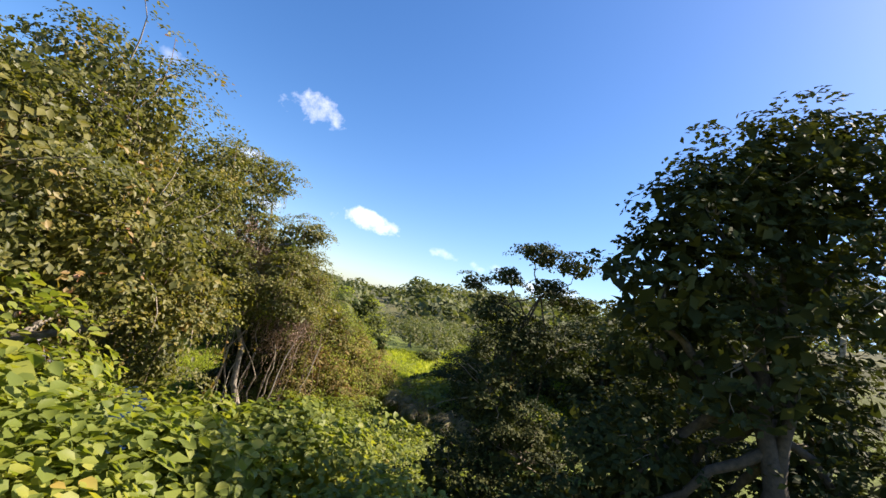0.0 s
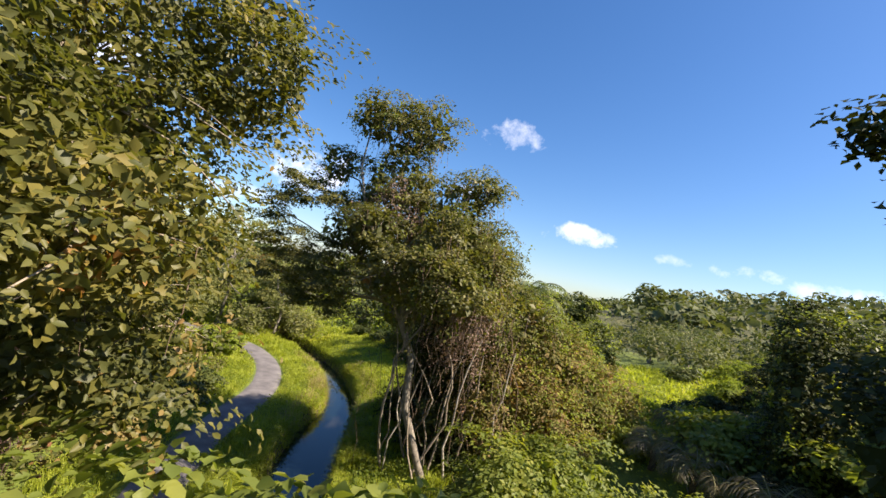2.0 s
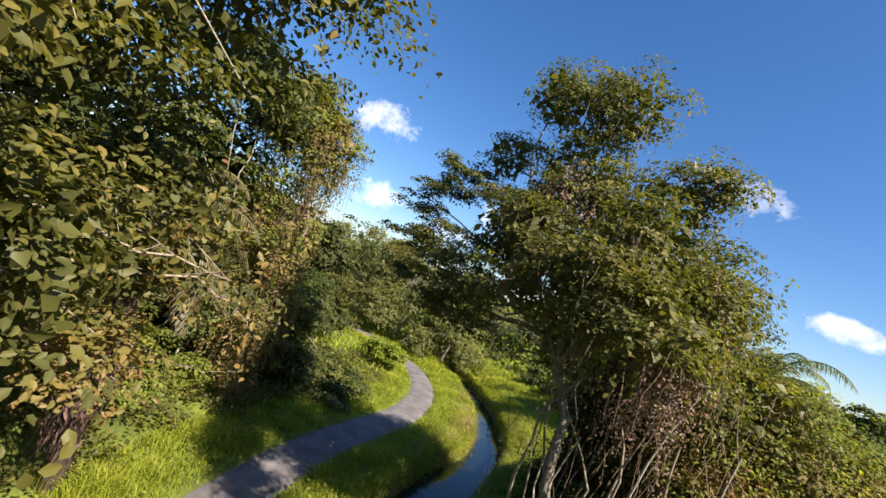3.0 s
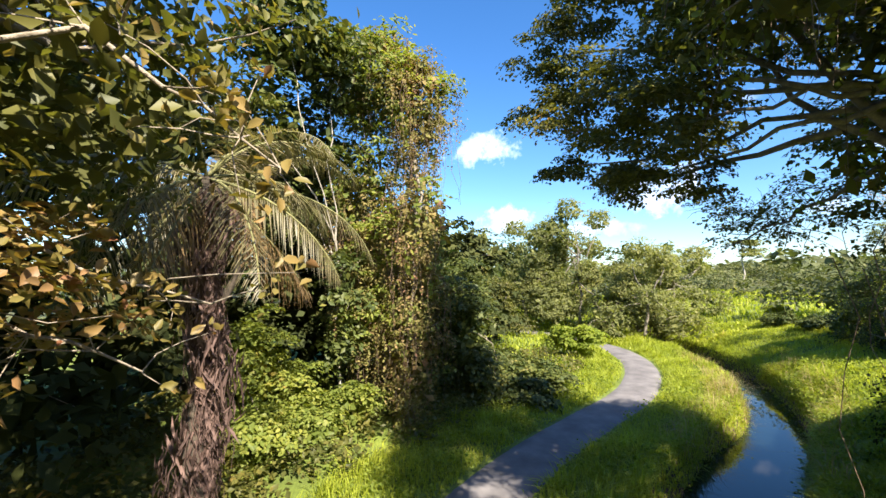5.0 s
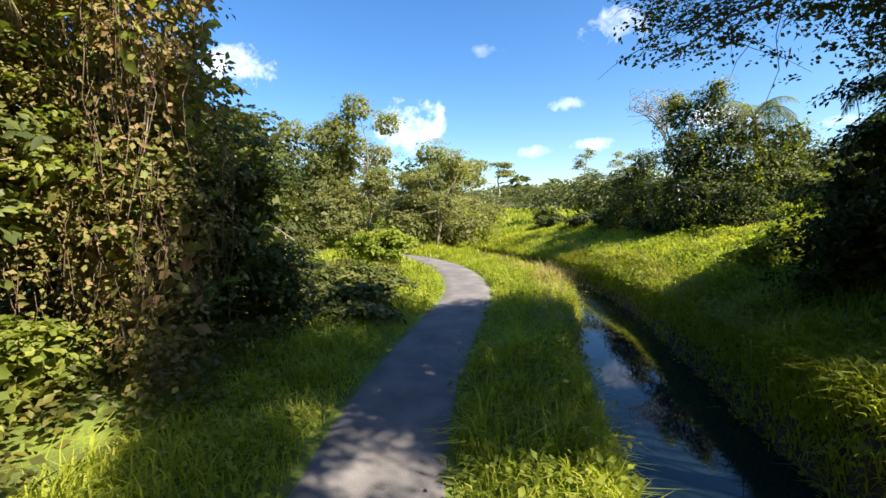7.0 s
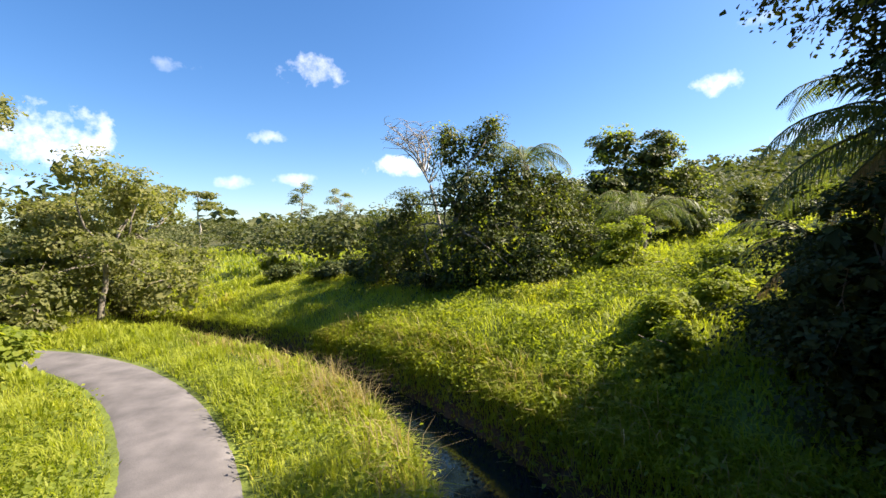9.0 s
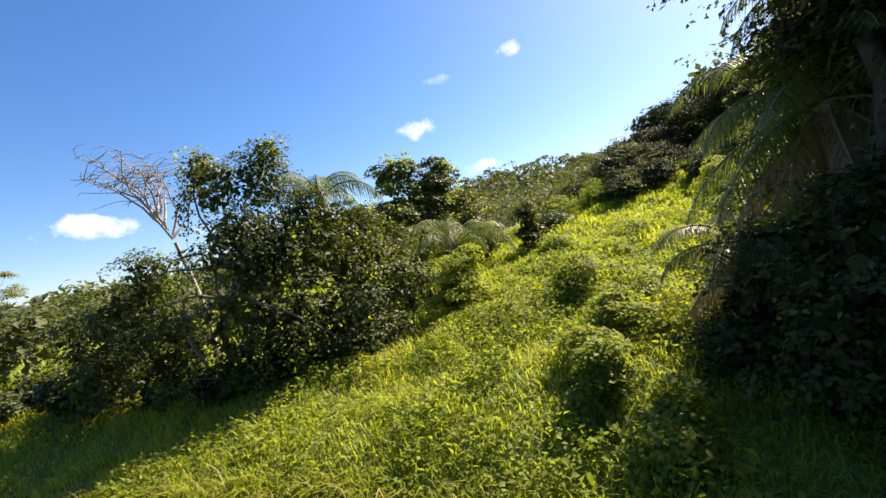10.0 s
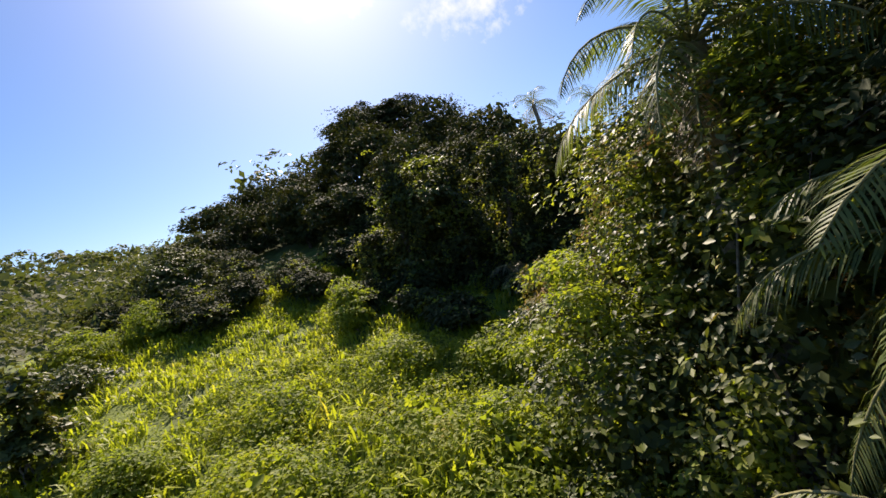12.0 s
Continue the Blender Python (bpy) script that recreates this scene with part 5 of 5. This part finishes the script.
def dead_tree(base, fork, crown, label, seed):
    """A bare leaning tree: a pale trunk, limbs that fan out into a flat spray, and fine twigs."""
    rng = np.random.default_rng(seed)
    b, k, c = np.array(base), np.array(fork), np.array(crown)
    ob = thing("bare_tree", base, label, "tree")
    part("trunk", tube(smooth_line([b, b + (k - b) * 0.5 + [0.12, 0, 0], k], 0.4), 0.1, 0.06, 7), BARK_PALE, ob, smooth=True)
    tw = []
    for i in range(12):
        a = i * 2.4
        e = c + np.array([math.cos(a) * 1.9 * rng.uniform(0.4, 1), math.sin(a) * 1.4 * rng.uniform(0.4, 1), rng.uniform(-0.7, 0.45)])
        s = k + (c - k) * rng.uniform(0, 0.35)
        l = limb_line(s, e, rng, 0.1, 8)
        part("limb", tube(l, 0.045, 0.012, 5), BARK_PALE, ob, smooth=True)
        for n in range(20):
            q = l[int(rng.uniform(3, 7.9))]
            tw.append(tube(limb_line(q, q + rng.normal(size=3) * [0.45, 0.4, 0.16] + [0, 0, 0.12], rng, 0.15, 4), 0.014, 0.006, 3))
    part("twigwork", merge(*tw), TWIG, ob, kind="stuff")
    return ob


dead_tree((-15.3, 41.7, g(-15.3, 41.7)), (-15.9, 41.7, 5.9), (-16.9, 41.7, 8.7), "bare pale tree with a flat spray of twigs", 131)


def flat_top_tree(base, h, seed):
    rng = np.random.default_rng(seed)
    x, y, z = base
    lobes = [(x + rng.uniform(-1.4, 1.4), y + rng.uniform(-1.4, 1.4), z + h * q, 1.3, 1.3, 0.22) for q in (0.98, 0.9, 0.8, 0.95, 0.72)]
    tree("tree", base, (x, y, z + h * 0.95), lobes, 1500, 0.26, LEAF_FAR, BARK_PALE, "lone slender tree with a flat layered crown", seed=seed, r=0.12, clump=0.3, twigs=30)


flat_top_tree((-45.0, 69.5, g(-45.0, 69.5)), 7.0, 132)
for i, (x, y, h) in enumerate([(-43.0, 96.0, 9.6), (-37.0, 99.0, 8.6)]):
    z = g(x, y)
    rg = np.random.default_rng(138 + i)
    lobes = [(x + rg.uniform(-2.6, 2.6) * (1.15 - 0.6 * q), y + rg.uniform(-1.5, 1.5), z + h * q, 0.9, 0.9, 0.55) for q in np.linspace(0.45, 1.0, 11)]
    tree("tree", (x, y, z), (x, y, z + h * 0.7), lobes, 3200, 0.2, LEAF_FAR, BARK_PALE, "feathery pale tree far across the meadow", seed=140 + i, r=0.14, group="far trees", clump=0.3, twigs=60, fill=0.03)

# ---- hillside wood ----
tree("tree", (7.6, 32.0, g(7.6, 32.0)), (7.4, 32.2, 7.0), [(7.2, 32.4, 7.6, 1.5, 1.5, 1.8), (8.6, 31.6, 6.4, 1.8, 1.6, 2.4), (7.6, 33.0, 5.0, 1.6, 1.5, 2.0), (9.6, 30.6, 5.2, 2.0, 1.8, 2.0)],
     12000, 0.19, LEAF_DEEP, BARK_DARK, "vine-wrapped tree at the edge of the hillside wood", seed=151, r=0.14, clump=0.26, twigs=40, second=(LEAF_BRIGHT, 3000, 0.19))
# Silhouette against the sky is helped by the darkened leaf colour.
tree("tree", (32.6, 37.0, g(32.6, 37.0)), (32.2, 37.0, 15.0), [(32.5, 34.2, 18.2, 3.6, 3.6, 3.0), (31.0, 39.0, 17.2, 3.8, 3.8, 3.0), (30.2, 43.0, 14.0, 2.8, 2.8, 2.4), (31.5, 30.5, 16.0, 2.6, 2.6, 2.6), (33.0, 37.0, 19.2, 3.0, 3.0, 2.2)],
     38000, 0.23, LEAF_SHADED, BARK_DARK, "great tree with a domed crown on the hill, leaves darkened for backlight", seed=152, r=0.4, clump=0.5, twigs=80, lump=0.22)
HILL = [(14.5, 47.5, 3.0, 2.2), (18.5, 48.5, 3.4, 2.4), (22.5, 47.0, 4.2, 2.6), (25.5, 44.0, 5.4, 2.8), (19.5, 41.5, 4.6, 2.4), (15.5, 37.5, 4.5, 2.2), (21.5, 36.0, 7.5, 3.0), (17.0, 33.0, 6.5, 2.6), (13.0, 30.0, 6.0, 2.6), (12.0, 26.0, 6.5, 2.8), (7.5, 25.0, 2.4, 2.4), (4.0, 27.6, 1.8, 2.2), (20.0, 27.5, 8.0, 3.0), (26.0, 31.0, 9.0, 3.2), (26.5, 51.0, 5.0, 2.8), (33.0, 50.0, 6.0, 3.0), (13.5, 20.0, 8.0, 3.2), (27.0, 38.5, 9.0, 3.0)]
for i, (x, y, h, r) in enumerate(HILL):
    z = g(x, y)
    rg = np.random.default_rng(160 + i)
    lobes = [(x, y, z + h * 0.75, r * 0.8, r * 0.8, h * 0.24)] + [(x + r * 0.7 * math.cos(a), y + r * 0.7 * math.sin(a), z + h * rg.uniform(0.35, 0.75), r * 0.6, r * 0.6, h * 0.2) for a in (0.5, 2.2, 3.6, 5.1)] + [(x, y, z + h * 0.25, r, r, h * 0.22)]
    # Leaf colour carries the light: bright for sunlit trees at x < 8, else shaded.
    tree("tree", (x, y, z), (x, y, z + h * 0.6), lobes, 4000, 0.2, LEAF_BRIGHT if x < 8 else LEAF_SHADED, BARK_DARK, "leafy tree of the hillside wood, leaf tone set for sun or shade", seed=180 + i, r=0.14, group="hillside wood", twigs=16, clump=0.3, lump=0.2)
# Vines coloured dark for shade, with bright climber leaves standing in for lit parts.
COLUMNS = [(6.4, 33.5, 9.9, 1.0), (6.6, 31.3, 9.0, 0.95), (5.6, 29.4, 9.0, 0.9), (5.6, 27.4, 8.8, 1.1), (5.0, 25.8, 8.2, 1.1), (8.8, 28.0, 9.8, 1.2), (7.6, 34.9, 7.2, 1.0)]
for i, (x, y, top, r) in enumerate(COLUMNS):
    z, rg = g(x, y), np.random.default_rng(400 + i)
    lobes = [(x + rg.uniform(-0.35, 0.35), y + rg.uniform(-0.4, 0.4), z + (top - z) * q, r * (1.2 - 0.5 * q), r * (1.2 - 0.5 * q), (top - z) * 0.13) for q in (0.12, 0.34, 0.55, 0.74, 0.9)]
    tree("vine_clad_tree", (x, y, z), (x, y, top - 0.6), lobes, 5200, 0.13, LEAF_SHADED, BARK_DARK, "dead trunk smothered to the top in hanging vines, darkened for shade", "vine-covered tree", seed=410 + i, r=0.12, group="vine columns", twigs=10, clump=0.2, limbs=False, second=(LEAF_BRIGHT, 1500, 0.13), drape=0.35, fill=0.25)
palm((17.6, 24.8, g(17.6, 24.8)), (17.6, 24.8, 13.2), 14, 2.0, "tall slim palm on the skyline", 201, rise=(-0.2, 1.2), leaflets=24, width=0.6, r=0.12)
palm((20.4, 20.1, g(20.4, 20.1)), (20.4, 20.1, 13.3), 14, 2.4, "tall slim palm on the skyline", 202, rise=(-0.2, 1.2), leaflets=24, width=0.6, r=0.12)
palm((4.5, 60.0, g(4.5, 60.0)), (4.5, 60.0, g(4.5, 60.0) + 3.0), 12, 3.0, "palm among scrub in the valley", 203, leaflets=24, width=0.7)
palm((1.0, 58.0, g(1.0, 58.0)), (1.0, 58.0, g(1.0, 58.0) + 2.4), 12, 2.8, "palm among scrub in the valley", 204, leaflets=24, width=0.7)


FERNS = [(2.2, 25.2, 1.7), (3.5, 27.4, 1.9), (2.0, 28.9, 1.6), (4.0, 24.0, 1.8), (1.0, 26.6, 1.5), (4.6, 29.6, 1.6)]
for i, (x, y, l) in enumerate(FERNS):
    palm((x, y, g(x, y)), (x, y, g(x, y) + 0.7), 11, l, "young stemless palm among low scrub", 210 + i, mat=FROND_OLIVE, r=0.1, dry=0, group="young palms", rise=(0.5, 1.4), leaflets=30, width=0.5)


# ---- woods of the valley and the far hills ----
def woods(name, centres, count, size, rng, leaf, label, clump):
    ob_lobes = [(x, y, float(z) + h * 0.55, r, r, h * 0.55) for (x, y, h, r), z in zip(centres, land(np.array([c[0] for c in centres]), np.array([c[1] for c in centres])))]
    geo, _ = crown_geo(ob_lobes, count, size, rng, 12, clump, 0.6, 0.2, 0.3, 0.7, False, -0.3, fill=0.05)
    tagged(mesh_object(name, *geo, leaf), label, "woods", kind="stuff")


_rng = np.random.default_rng(300)
valley = [(x, y, _rng.uniform(1.6, 4.2), _rng.uniform(1.4, 3.0)) for x, y in zip(_rng.uniform(-14, 40, 190), _rng.uniform(47, 100, 190)) if not (-9 < x < 1 and y < 60)]
woods("valley_scrub", valley, 42000, 0.26, _rng, LEAF_WOOD, "dense green scrub filling the valley", 0.45)
row = [(x, y, _rng.uniform(1.4, 3.2), _rng.uniform(1.4, 2.6)) for x, y in zip(_rng.uniform(-75, -14, 110), _rng.uniform(62, 95, 110))] + [(x, 52 + 0.1 * x + _rng.uniform(-3, 5), _rng.uniform(1.5, 3.5), _rng.uniform(1.2, 2.2)) for x in np.linspace(-26, -13, 16)]
woods("hedge_scrub", row, 27000, 0.36, _rng, LEAF_WOOD, "far hedgerow scrub beyond the meadow", 0.45)
far = [(x, y, _rng.uniform(5, 10) if x > 0 else _rng.uniform(2.5, 5.0), _rng.uniform(4, 7)) for x, y in zip(_rng.uniform(-240, 300, 1100), _rng.uniform(96, 300, 1100))]
woods("far_woods", far, 23000, 2.0, _rng, LEAF_WOOD, "far wooded hills", 1.6)
side = [(x, y, _rng.uniform(5, 9), _rng.uniform(3, 5)) for x, y in zip(_rng.uniform(36, 120, 130), _rng.uniform(-20, 110, 130))] + [(x, y, _rng.uniform(6, 10), _rng.uniform(3, 5)) for x, y in zip(_rng.uniform(-110, -45, 90), _rng.uniform(-10, 60, 90))] + [(x, y, _rng.uniform(5, 9), _rng.uniform(3, 4)) for x, y in zip(_rng.uniform(-45, 30, 60), _rng.uniform(-45, -8, 60))]
woods("hill_woods", side, 24000, 0.7, _rng, LEAF_DEEP, "dark woods round the valley", 0.8)
